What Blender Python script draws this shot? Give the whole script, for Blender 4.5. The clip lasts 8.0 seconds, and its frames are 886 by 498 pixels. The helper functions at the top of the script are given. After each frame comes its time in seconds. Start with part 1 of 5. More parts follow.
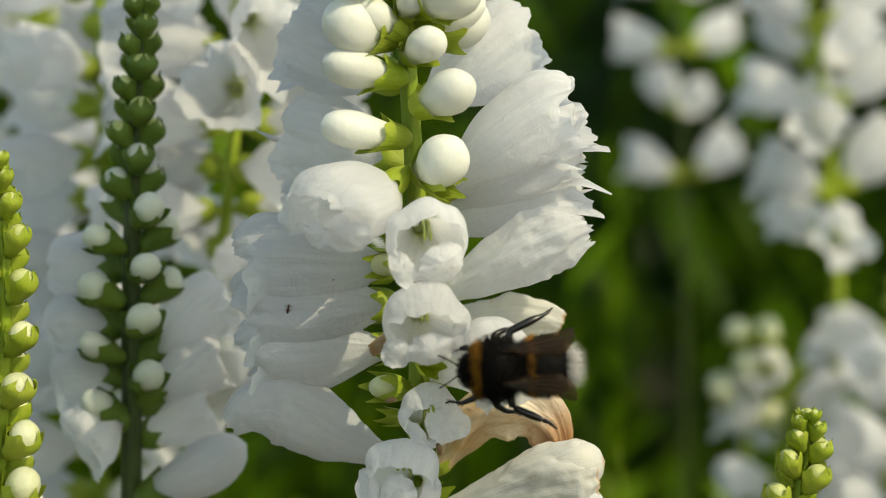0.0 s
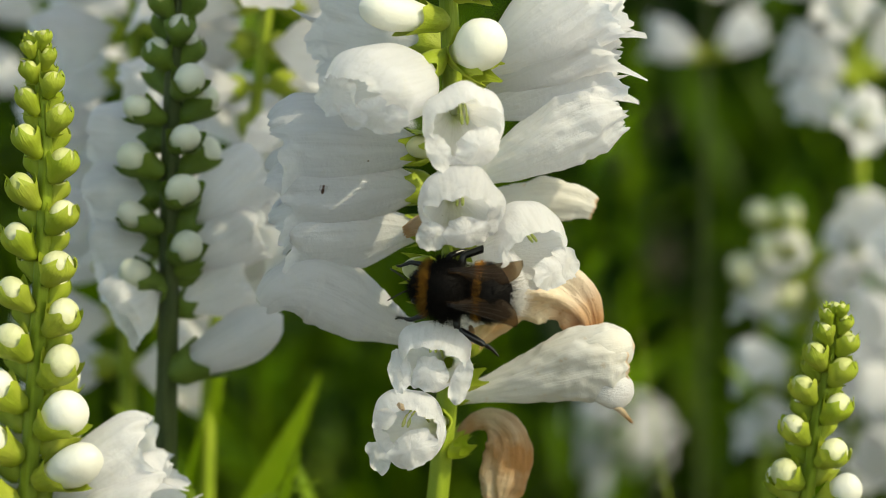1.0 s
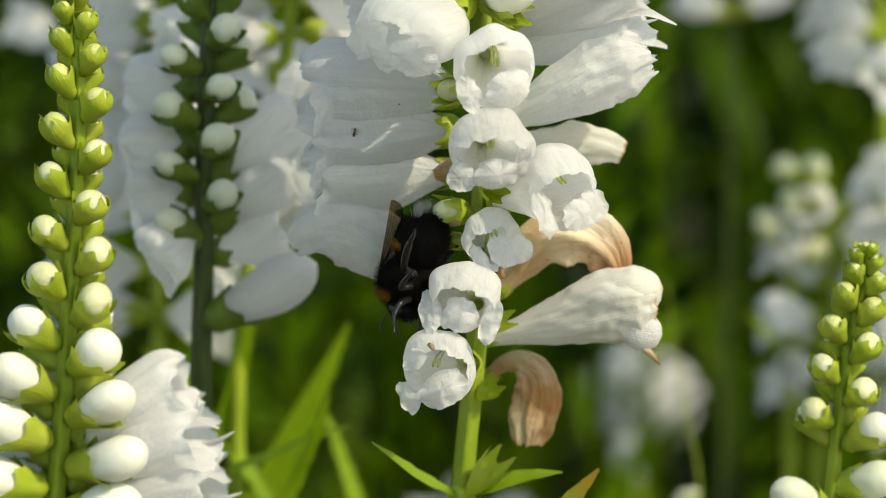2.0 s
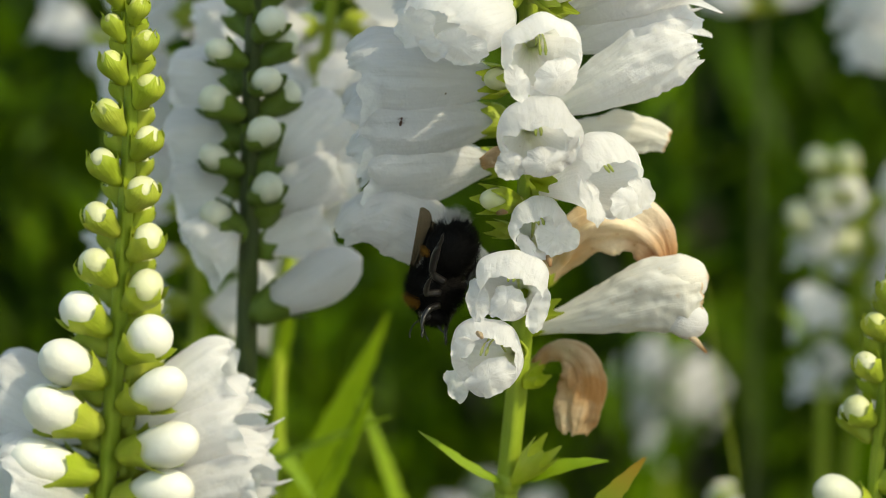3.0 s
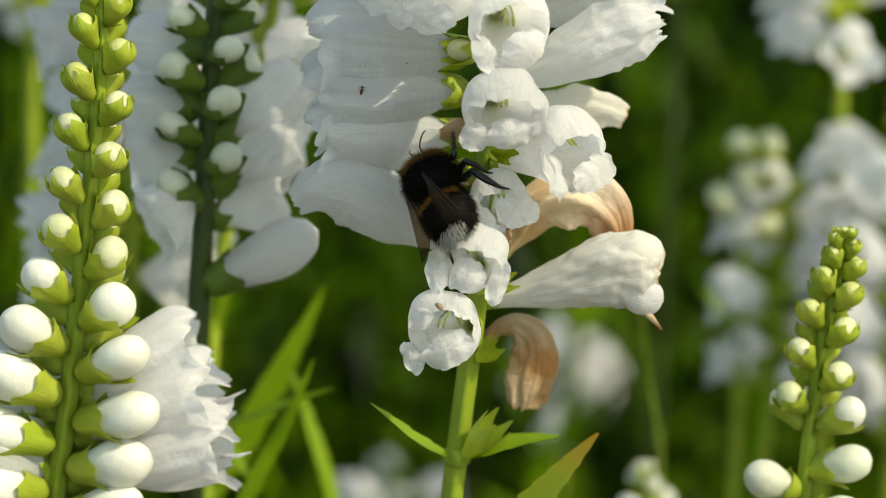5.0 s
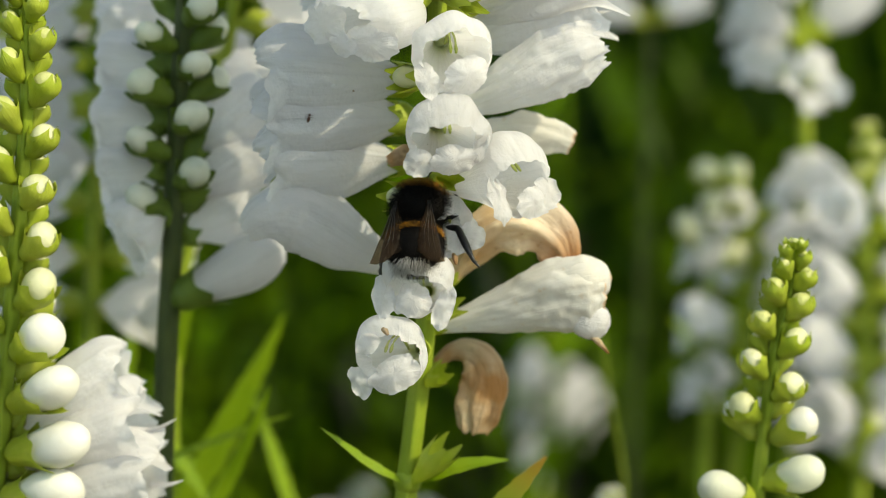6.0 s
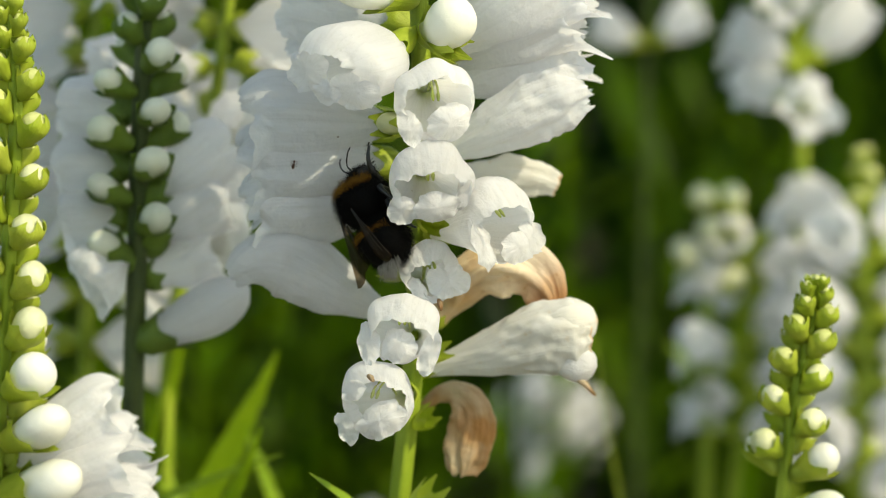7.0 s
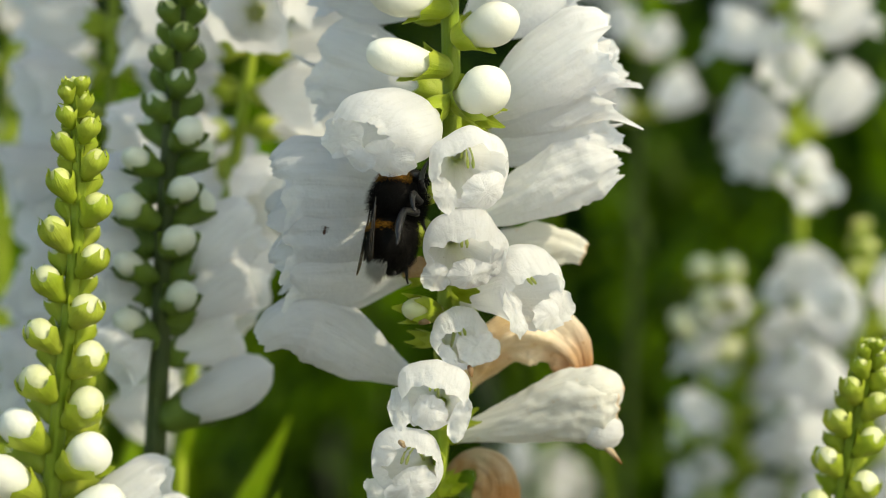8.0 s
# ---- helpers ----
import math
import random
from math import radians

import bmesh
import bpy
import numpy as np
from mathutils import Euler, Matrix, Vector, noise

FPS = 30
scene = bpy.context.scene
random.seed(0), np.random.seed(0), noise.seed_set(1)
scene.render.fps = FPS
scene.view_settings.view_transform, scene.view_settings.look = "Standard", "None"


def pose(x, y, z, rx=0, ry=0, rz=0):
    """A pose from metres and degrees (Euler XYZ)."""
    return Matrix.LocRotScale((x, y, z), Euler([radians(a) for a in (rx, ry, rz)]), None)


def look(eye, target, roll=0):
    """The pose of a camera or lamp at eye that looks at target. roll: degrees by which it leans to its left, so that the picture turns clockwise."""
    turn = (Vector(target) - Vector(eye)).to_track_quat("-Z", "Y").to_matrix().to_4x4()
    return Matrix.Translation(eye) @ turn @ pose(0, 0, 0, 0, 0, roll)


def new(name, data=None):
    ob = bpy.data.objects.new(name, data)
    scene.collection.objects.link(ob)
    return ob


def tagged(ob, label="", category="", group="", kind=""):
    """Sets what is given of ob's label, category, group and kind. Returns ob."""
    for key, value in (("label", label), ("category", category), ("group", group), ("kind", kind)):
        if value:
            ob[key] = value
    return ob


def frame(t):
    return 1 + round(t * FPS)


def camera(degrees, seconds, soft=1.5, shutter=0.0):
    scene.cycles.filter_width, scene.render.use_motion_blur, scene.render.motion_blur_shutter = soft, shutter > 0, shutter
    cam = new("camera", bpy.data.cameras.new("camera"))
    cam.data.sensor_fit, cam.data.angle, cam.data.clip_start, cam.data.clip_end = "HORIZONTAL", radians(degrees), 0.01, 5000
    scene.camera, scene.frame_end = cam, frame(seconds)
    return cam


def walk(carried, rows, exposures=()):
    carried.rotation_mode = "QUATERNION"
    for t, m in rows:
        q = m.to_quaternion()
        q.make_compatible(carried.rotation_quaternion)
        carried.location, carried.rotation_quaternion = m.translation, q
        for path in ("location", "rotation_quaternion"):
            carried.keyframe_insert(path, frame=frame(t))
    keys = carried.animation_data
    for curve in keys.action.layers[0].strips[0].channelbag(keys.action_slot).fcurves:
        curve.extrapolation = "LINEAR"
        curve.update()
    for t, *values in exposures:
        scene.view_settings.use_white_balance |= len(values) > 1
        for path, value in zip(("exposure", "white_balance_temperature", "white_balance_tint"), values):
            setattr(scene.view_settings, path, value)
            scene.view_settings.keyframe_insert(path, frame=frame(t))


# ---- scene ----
# A bumblebee on the white flower spikes of a garden bed, seen from a hand's length away.
cam = camera(18.0, 8.0, soft=0.75)
cam.data.dof.use_dof = True
cam.data.dof.focus_distance = 0.370
cam.data.dof.aperture_fstop = 14.0
PATH = [
    (0, look((0.00453, -0.36914, 0.57841), (0.00609, 0.00628, 0.51962), -0.833)),
    (0.5, look((-0.00544, -0.37085, 0.57684), (0.00024, 0.00362, 0.51248), 0.012)),
    (1, look((-0.00021, -0.37032, 0.58107), (0.00141, 0.00183, 0.50423), 0.114)),
    (1.5, look((0.00000, -0.37170, 0.57901), (0.00000, 0.00000, 0.50000), 0.000)),
    (2, look((-0.00151, -0.37505, 0.57694), (-0.00266, -0.00347, 0.49738), 0.126)),
    (2.2, look((-0.00091, -0.37661, 0.57708), (-0.00386, -0.00534, 0.49614), 0.087)),
    (3.3, look((-0.00906, -0.37516, 0.57437), (-0.00960, -0.00340, 0.49566), 0.011)),
    (3.5, look((-0.00886, -0.37059, 0.57413), (-0.00857, 0.00103, 0.49475), 0.501)),
    (4, look((-0.01314, -0.36942, 0.57377), (-0.01290, 0.00154, 0.49140), 0.727)),
    (4.5, look((-0.01133, -0.37420, 0.57278), (-0.01148, -0.00343, 0.48954), 0.491)),
    (5, look((-0.02331, -0.37349, 0.57247), (-0.00299, -0.00271, 0.49176), 1.886)),
    (5.2, look((-0.02273, -0.37841, 0.57262), (-0.00211, -0.00677, 0.49612), 1.482)),
    (6.3, look((-0.01290, -0.37745, 0.57135), (0.00466, -0.00532, 0.49643), 1.419)),
    (6.5, look((-0.01295, -0.37891, 0.57125), (0.00414, -0.00634, 0.49847), 1.257)),
    (7, look((-0.00919, -0.37733, 0.57931), (0.00573, -0.00551, 0.50228), 0.814)),
    (7.5, look((-0.02711, -0.37538, 0.58363), (-0.00130, -0.00364, 0.50914), 2.202)),
    (8, look((-0.02260, -0.37837, 0.57877), (0.00146, -0.00517, 0.51141), 1.662)),
]
walk(cam, PATH, exposures=((0.0, 0.10, 9000, -2), (1.5, 0.36, 9000, -2), (6.5, 0.40, 9000, -2), (7.2, 0.44, 9000, -2), (8.0, 0.40, 9000, -2)))

# ---- light ----
SUN_AIM = Vector((0.59, -0.38, 0.70)).normalized()
world = bpy.data.worlds.new("sky")
scene.world = world
world.use_nodes = True
wn = world.node_tree
sky = wn.nodes.new("ShaderNodeTexSky")
sky.sky_type, sky.sun_disc = "NISHITA", False
sky.sun_elevation = math.asin(SUN_AIM.z)
sky.sun_rotation = math.atan2(SUN_AIM.x, SUN_AIM.y)
wn.links.new(sky.outputs[0], wn.nodes["Background"].inputs[0])
wn.nodes["Background"].inputs[1].default_value = 0.215
sun = new("sun", bpy.data.lights.new("sun", "SUN"))
sun.data.energy, sun.data.angle, sun.data.color = 2.75, radians(0.53), (1.0, 0.97, 0.93)
sun.matrix_basis = look(SUN_AIM * 5, (0, 0, 0))

MM = 0.001
ROOT = -15.0


# ---- materials ----
def material(name):
    m = bpy.data.materials.new(name)
    m.use_nodes = True
    nt = m.node_tree
    return m, nt, nt.nodes["Principled BSDF"], nt.nodes["Material Output"]


def node(nt, kind, **values):
    n = nt.nodes.new(kind)
    for key, value in values.items():
        n.inputs[key.replace("_", " ")].default_value = value
    return n


def ramp(nt, fac, stops):
    r = nt.nodes.new("ShaderNodeValToRGB")
    e = r.color_ramp.elements
    e[0].position, e[0].color = stops[0][0], (*stops[0][1], 1)
    e[1].position, e[1].color = stops[-1][0], (*stops[-1][1], 1)
    for p, c in stops[1:-1]:
        x = e.new(p)
        x.color = (*c, 1)
    nt.links.new(fac, r.inputs[0])
    return r.outputs[0]


def mixed(nt, fac, a, b, blend="MIX"):
    m = nt.nodes.new("ShaderNodeMix")
    m.data_type, m.blend_type = "RGBA", blend
    for socket, value in ((m.inputs[0], fac), (m.inputs[6], a), (m.inputs[7], b)):
        if isinstance(value, bpy.types.NodeSocket):
            nt.links.new(value, socket)
        else:
            socket.default_value = value if isinstance(value, float) else (*value, 1)
    return m.outputs[2]


def tissue(name, colour, second, stain, rough, through_light, scale, bump, streak=0.0, specks=False):
    """A thin plant tissue: blotched colour, fine grain, and light that passes through it."""
    m, nt, b, out = material(name)
    co = nt.nodes.new("ShaderNodeTexCoord").outputs["Object"]
    info = nt.nodes.new("ShaderNodeObjectInfo").outputs["Random"]
    big = node(nt, "ShaderNodeTexNoise", Scale=scale, Detail=3.0, Roughness=0.6)
    small = node(nt, "ShaderNodeTexNoise", Scale=scale * 7, Detail=4.0, Roughness=0.6)
    nt.links.new(co, big.inputs["Vector"])
    nt.links.new(co, small.inputs["Vector"])
    base = mixed(nt, ramp(nt, big.outputs[0], [(0.35, (0, 0, 0)), (0.68, (1, 1, 1))]), colour, second)
    base = mixed(nt, ramp(nt, small.outputs[0], [(0.62, (0, 0, 0)), (0.78, (1, 1, 1))]), base, stain)
    if specks:
        cells = node(nt, "ShaderNodeTexVoronoi", Scale=190.0)
        nt.links.new(co, cells.inputs["Vector"])
        dot = nt.nodes.new("ShaderNodeMath")
        dot.operation = "LESS_THAN"
        dot.inputs[1].default_value = 0.034
        nt.links.new(cells.outputs["Distance"], dot.inputs[0])
        some = nt.nodes.new("ShaderNodeSeparateColor")
        nt.links.new(cells.outputs["Color"], some.inputs[0])
        few = nt.nodes.new("ShaderNodeMath")
        few.operation = "GREATER_THAN"
        few.inputs[1].default_value = 0.72
        nt.links.new(some.outputs[0], few.inputs[0])
        both = nt.nodes.new("ShaderNodeMath")
        both.operation = "MULTIPLY"
        nt.links.new(dot.outputs[0], both.inputs[0])
        nt.links.new(few.outputs[0], both.inputs[1])
        base = mixed(nt, both.outputs[0], base, (0.30, 0.22, 0.15))
    shift = nt.nodes.new("ShaderNodeHueSaturation")
    mul = nt.nodes.new("ShaderNodeMath")
    mul.operation = "MULTIPLY_ADD"
    nt.links.new(info, mul.inputs[0])
    mul.inputs[1].default_value, mul.inputs[2].default_value = 0.16, 0.9
    nt.links.new(mul.outputs[0], shift.inputs["Value"])
    nt.links.new(base, shift.inputs["Color"])
    base = shift.outputs[0]
    nt.links.new(base, b.inputs["Base Color"])
    b.inputs["Roughness"].default_value = rough
    b.inputs["Specular IOR Level"].default_value = 0.35
    # fine veins run along the length of a petal or blade
    stretch = nt.nodes.new("ShaderNodeMapping")
    stretch.inputs["Scale"].default_value = (55, 2.6, 1)
    nt.links.new(nt.nodes.new("ShaderNodeUVMap").outputs[0], stretch.inputs[0])
    veins = node(nt, "ShaderNodeTexNoise", Scale=1.0, Detail=3.0, Distortion=0.4)
    nt.links.new(stretch.outputs[0], veins.inputs["Vector"])
    if streak:
        line = ramp(nt, veins.outputs[0], [(0.50, (1, 1, 1)), (0.66, (0.95, 0.95, 0.945))])
        base = mixed(nt, 1.0, base, line, "MULTIPLY")
        nt.links.new(base, b.inputs["Base Color"])
    height = nt.nodes.new("ShaderNodeMix")
    height.inputs[0].default_value = streak
    nt.links.new(small.outputs[0], height.inputs[2])
    nt.links.new(veins.outputs[0], height.inputs[3])
    bp = node(nt, "ShaderNodeBump", Strength=bump, Distance=0.0006)
    nt.links.new(height.outputs[0], bp.inputs["Height"])
    nt.links.new(bp.outputs[0], b.inputs["Normal"])
    tr = nt.nodes.new("ShaderNodeBsdfTranslucent")
    nt.links.new(base, tr.inputs[0])
    nt.links.new(bp.outputs[0], tr.inputs[1])
    mix = nt.nodes.new("ShaderNodeMixShader")
    mix.inputs[0].default_value = through_light
    nt.links.new(b.outputs[0], mix.inputs[1])
    nt.links.new(tr.outputs[0], mix.inputs[2])
    nt.links.new(mix.outputs[0], out.inputs[0])
    return m


PETAL = tissue("petal_white", (0.89, 0.885, 0.90), (0.86, 0.855, 0.87), (0.85, 0.835, 0.81), 0.5, 0.60, 90, 0.7, 0.3, specks=True)
BUD = tissue("bud_cream", (0.87, 0.87, 0.81), (0.85, 0.85, 0.76), (0.82, 0.81, 0.68), 0.45, 0.22, 120, 0.2)
BUD_GREEN = tissue("bud_green", (0.56, 0.61, 0.20), (0.68, 0.70, 0.34), (0.46, 0.52, 0.10), 0.5, 0.2, 200, 0.3)
CALYX = tissue("calyx_green", (0.34, 0.44, 0.04), (0.46, 0.52, 0.08), (0.25, 0.34, 0.03), 0.5, 0.3, 160, 0.4, 0.6)
STEM = tissue("stem_green", (0.24, 0.34, 0.03), (0.34, 0.43, 0.05), (0.13, 0.21, 0.02), 0.45, 0.08, 140, 0.4, 0.8)
# deeper greens for spikes behind, with their shade put into the colour
CALYX_DEEP_SHADED = tissue("calyx_deep_green_shaded", (0.10, 0.17, 0.025), (0.16, 0.24, 0.035), (0.06, 0.10, 0.02), 0.5, 0.25, 160, 0.4, 0.6)
STEM_DEEP_SHADED = tissue("stem_purple_green_shaded", (0.04, 0.065, 0.02), (0.07, 0.10, 0.025), (0.05, 0.045, 0.02), 0.45, 0.05, 140, 0.4, 0.8)
# pale greenish bud, toned down in colour for buds that stand in shade
BUD_PALE_SHADED = tissue("bud_pale_green_shaded", (0.70, 0.73, 0.58), (0.76, 0.77, 0.66), (0.60, 0.64, 0.44), 0.45, 0.22, 120, 0.2)
BUD_YOUNG = tissue("bud_yellow_green", (0.72, 0.74, 0.42), (0.80, 0.81, 0.58), (0.62, 0.66, 0.28), 0.45, 0.22, 160, 0.25)
LEAF = tissue("leaf_green", (0.20, 0.34, 0.015), (0.30, 0.43, 0.025), (0.12, 0.22, 0.012), 0.42, 0.42, 60, 0.5, 0.6)
LEAF_DARK = tissue("leaf_dark", (0.018, 0.045, 0.010), (0.05, 0.10, 0.012), (0.014, 0.03, 0.008), 0.6, 0.25, 9, 0.5, 0.6)
LEAF_TAWNY = tissue("leaf_tawny", (0.38, 0.46, 0.04), (0.42, 0.48, 0.06), (0.30, 0.34, 0.05), 0.5, 0.35, 90, 0.5, 0.6)
tn = LEAF_TAWNY.node_tree
tuv = tn.nodes.new("ShaderNodeSeparateXYZ")
tn.links.new(tn.nodes.new("ShaderNodeUVMap").outputs[0], tuv.inputs[0])
tfac = ramp(tn, tuv.outputs["Y"], [(0.72, (0, 0, 0)), (1.0, (1, 1, 1))])
told = tn.nodes["Principled BSDF"].inputs["Base Color"].links[0].from_socket
tnew = mixed(tn, tfac, told, (0.62, 0.33, 0.05))
tn.links.new(tnew, tn.nodes["Principled BSDF"].inputs["Base Color"])
tn.links.new(tnew, tn.nodes["Translucent BSDF"].inputs[0])
FADED = tissue("petal_faded", (0.88, 0.88, 0.87), (0.86, 0.83, 0.76), (0.76, 0.60, 0.42), 0.55, 0.50, 70, 0.45, 0.35)
WITHERED = tissue("petal_withered", (0.88, 0.80, 0.66), (0.76, 0.53, 0.29), (0.46, 0.21, 0.07), 0.55, 0.35, 110, 1.0, 0.5)
BROWN = tissue("petal_brown", (0.54, 0.27, 0.10), (0.74, 0.60, 0.42), (0.30, 0.12, 0.04), 0.45, 0.35, 150, 1.0, 0.5)
THROAT = tissue("throat_green", (0.45, 0.52, 0.12), (0.60, 0.62, 0.28), (0.35, 0.42, 0.08), 0.5, 0.3, 200, 0.3)
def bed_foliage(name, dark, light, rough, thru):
    """Leaves of a dense bed, each its own green; the dark end stands in for shaded gaps."""
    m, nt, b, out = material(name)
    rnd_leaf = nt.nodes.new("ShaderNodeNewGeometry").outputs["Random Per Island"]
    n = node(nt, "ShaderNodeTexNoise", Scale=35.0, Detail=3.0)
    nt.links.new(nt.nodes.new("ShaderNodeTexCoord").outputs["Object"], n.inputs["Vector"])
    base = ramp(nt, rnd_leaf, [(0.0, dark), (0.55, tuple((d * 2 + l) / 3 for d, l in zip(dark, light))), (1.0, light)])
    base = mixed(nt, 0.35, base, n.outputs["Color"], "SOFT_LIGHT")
    nt.links.new(base, b.inputs["Base Color"])
    b.inputs["Roughness"].default_value = rough
    b.inputs["Specular IOR Level"].default_value = 0.10
    tr = nt.nodes.new("ShaderNodeBsdfTranslucent")
    nt.links.new(base, tr.inputs[0])
    mix = nt.nodes.new("ShaderNodeMixShader")
    mix.inputs[0].default_value = thru
    nt.links.new(b.outputs[0], mix.inputs[1])
    nt.links.new(tr.outputs[0], mix.inputs[2])
    nt.links.new(mix.outputs[0], out.inputs[0])
    return m


# leaf colours run from painted gap shade to bright green
BED_NEAR = bed_foliage("bed_leaf_lit_to_shaded", (0.004, 0.016, 0.002), (0.17, 0.32, 0.010), 0.45, 0.42)
# near-black dark end: the shade deep in the bed, put into the leaf colour
BED_FAR = bed_foliage("bed_leaf_far_shaded", (0.0012, 0.005, 0.0015), (0.032, 0.105, 0.014), 0.6, 0.28)
for mat_tip, c_tip, p0 in ((WITHERED, (0.44, 0.18, 0.05), 0.58), (FADED, (0.66, 0.42, 0.22), 0.965)):
    tn = mat_tip.node_tree
    tuv = tn.nodes.new("ShaderNodeSeparateXYZ")
    tn.links.new(tn.nodes.new("ShaderNodeUVMap").outputs[0], tuv.inputs[0])
    tfac = ramp(tn, tuv.outputs["Y"], [(p0, (0, 0, 0)), (1.0, (1, 1, 1))])
    told = tn.nodes["Principled BSDF"].inputs["Base Color"].links[0].from_socket
    tnew = mixed(tn, tfac, told, c_tip)
    tn.links.new(tnew, tn.nodes["Principled BSDF"].inputs["Base Color"])
    tn.links.new(tnew, tn.nodes["Translucent BSDF"].inputs[0])
EARTH = tissue("soil", (0.05, 0.038, 0.026), (0.08, 0.06, 0.04), (0.03, 0.022, 0.016), 0.9, 0.0, 30, 1.0)


def fur_material(name, colour, tip, gloss=0.2):
    m, nt, b, out = material(name)
    n = node(nt, "ShaderNodeTexNoise", Scale=900.0, Detail=2.0)
    nt.links.new(nt.nodes.new("ShaderNodeTexCoord").outputs["Object"], n.inputs["Vector"])
    nt.links.new(mixed(nt, n.outputs[0], colour, tip), b.inputs["Base Color"])
    b.inputs["Roughness"].default_value = 0.6
    b.inputs["Specular IOR Level"].default_value = gloss
    return m


FUR_BLACK = fur_material("fur_black", (0.0025, 0.002, 0.002), (0.007, 0.006, 0.005), 0.08)
FUR_GOLD = fur_material("fur_gold", (0.20, 0.085, 0.010), (0.36, 0.17, 0.025), 0.1)
FUR_WHITE = fur_material("fur_white", (0.30, 0.29, 0.28), (0.58, 0.57, 0.55), 0.1)
CHITIN, cn, cb, _ = material("chitin_black")
cb.inputs["Base Color"].default_value = (0.008, 0.007, 0.007, 1)
cb.inputs["Roughness"].default_value = 0.28
INSECT = fur_material("insect_brown", (0.05, 0.018, 0.01), (0.10, 0.04, 0.02), 0.4)
WING, wn2, wb, wo = material("wing_smoky")
wtr = wn2.nodes.new("ShaderNodeBsdfTransparent")
wtr.inputs[0].default_value = (0.80, 0.70, 0.56, 1)
wb.inputs["Base Color"].default_value = (0.045, 0.03, 0.02, 1)
wb.inputs["Roughness"].default_value = 0.45
wb.inputs["Specular IOR Level"].default_value = 0.12
wmx = wn2.nodes.new("ShaderNodeMixShader")
wmx.inputs[0].default_value = 0.34
wn2.links.new(wtr.outputs[0], wmx.inputs[1])
wn2.links.new(wb.outputs[0], wmx.inputs[2])
wn2.links.new(wmx.outputs[0], wo.inputs[0])


# ---- builders ----
def part(name, bm, mat, parent, label="", smooth=True):
    """Links a bmesh as one mesh object under a thing or a part, whose vertices are in the thing's own space."""
    me = bpy.data.meshes.new(name)
    bm.normal_update()
    bm.to_mesh(me)
    bm.free()
    if smooth:
        me.polygons.foreach_set("use_smooth", [True] * len(me.polygons))
    me.materials.append(mat)
    return mesh_part(name, me, parent, label)


def mesh_part(name, me, parent, label="", m=None):
    ob = new(name, me)
    ob.parent = parent
    if m is not None:
        ob.matrix_basis = m
    if label:
        ob["label"] = label
    return ob


def smooth(x):
    x = min(max(x, 0.0), 1.0)
    return x * x * (3 - 2 * x)


def grid(bm, n, rows, ring=True, cap=False):
    """Faces between rows of n points each; ring closes each row. Around and along become the UV map."""
    uv = bm.loops.layers.uv.verify()
    vs = [[bm.verts.new(p) for p in row] for row in rows]
    m = len(rows) - 1
    for k, (a, b) in enumerate(zip(vs, vs[1:])):
        for i in range(n if ring else n - 1):
            j = (i + 1) % n
            f = bm.faces.new((a[i], a[j], b[j], b[i]))
            for loop, (x, y) in zip(f.loops, ((i, k), (i + 1, k), (i + 1, k + 1), (i, k + 1))):
                loop[uv].uv = (x / n, y / m)
    if cap:
        bm.faces.new(list(reversed(vs[0])))
        bm.faces.new(vs[-1])
    return vs


def thicken(bm, mm):
    bmesh.ops.recalc_face_normals(bm, faces=bm.faces[:])
    bmesh.ops.solidify(bm, geom=bm.faces[:], thickness=mm * MM)
    return bm


def axis_frame(base, ctrl, tip, up):
    """Point and frame (side, up, ahead) along a bent axis."""
    def at(s):
        p = base * (1 - s) ** 2 + ctrl * (2 * s * (1 - s)) + tip * s * s
        d = ((ctrl - base) * (1 - s) + (tip - ctrl) * s)
        d = d.normalized() if d.length > 1e-9 else (tip - base).normalized()
        u = (up - d * up.dot(d)).normalized()
        return p, u.cross(d).normalized(), u, d
    return at


def lobe(phi):
    """How far the lip reaches at an angle from the top: hood, two side lobes, lower lobe."""
    a = abs(((math.degrees(phi) + 180) % 360) - 180)
    hood = max(0.0, 1 - (a / 92) ** 4)
    side = 0.80 * max(0.0, 1 - (abs(a - 118) / 38) ** 2.6)
    low = 1.0 * max(0.0, 1 - (abs(a - 180) / 42) ** 2.6)
    return 0.30 + 0.70 * max(hood, side, low)


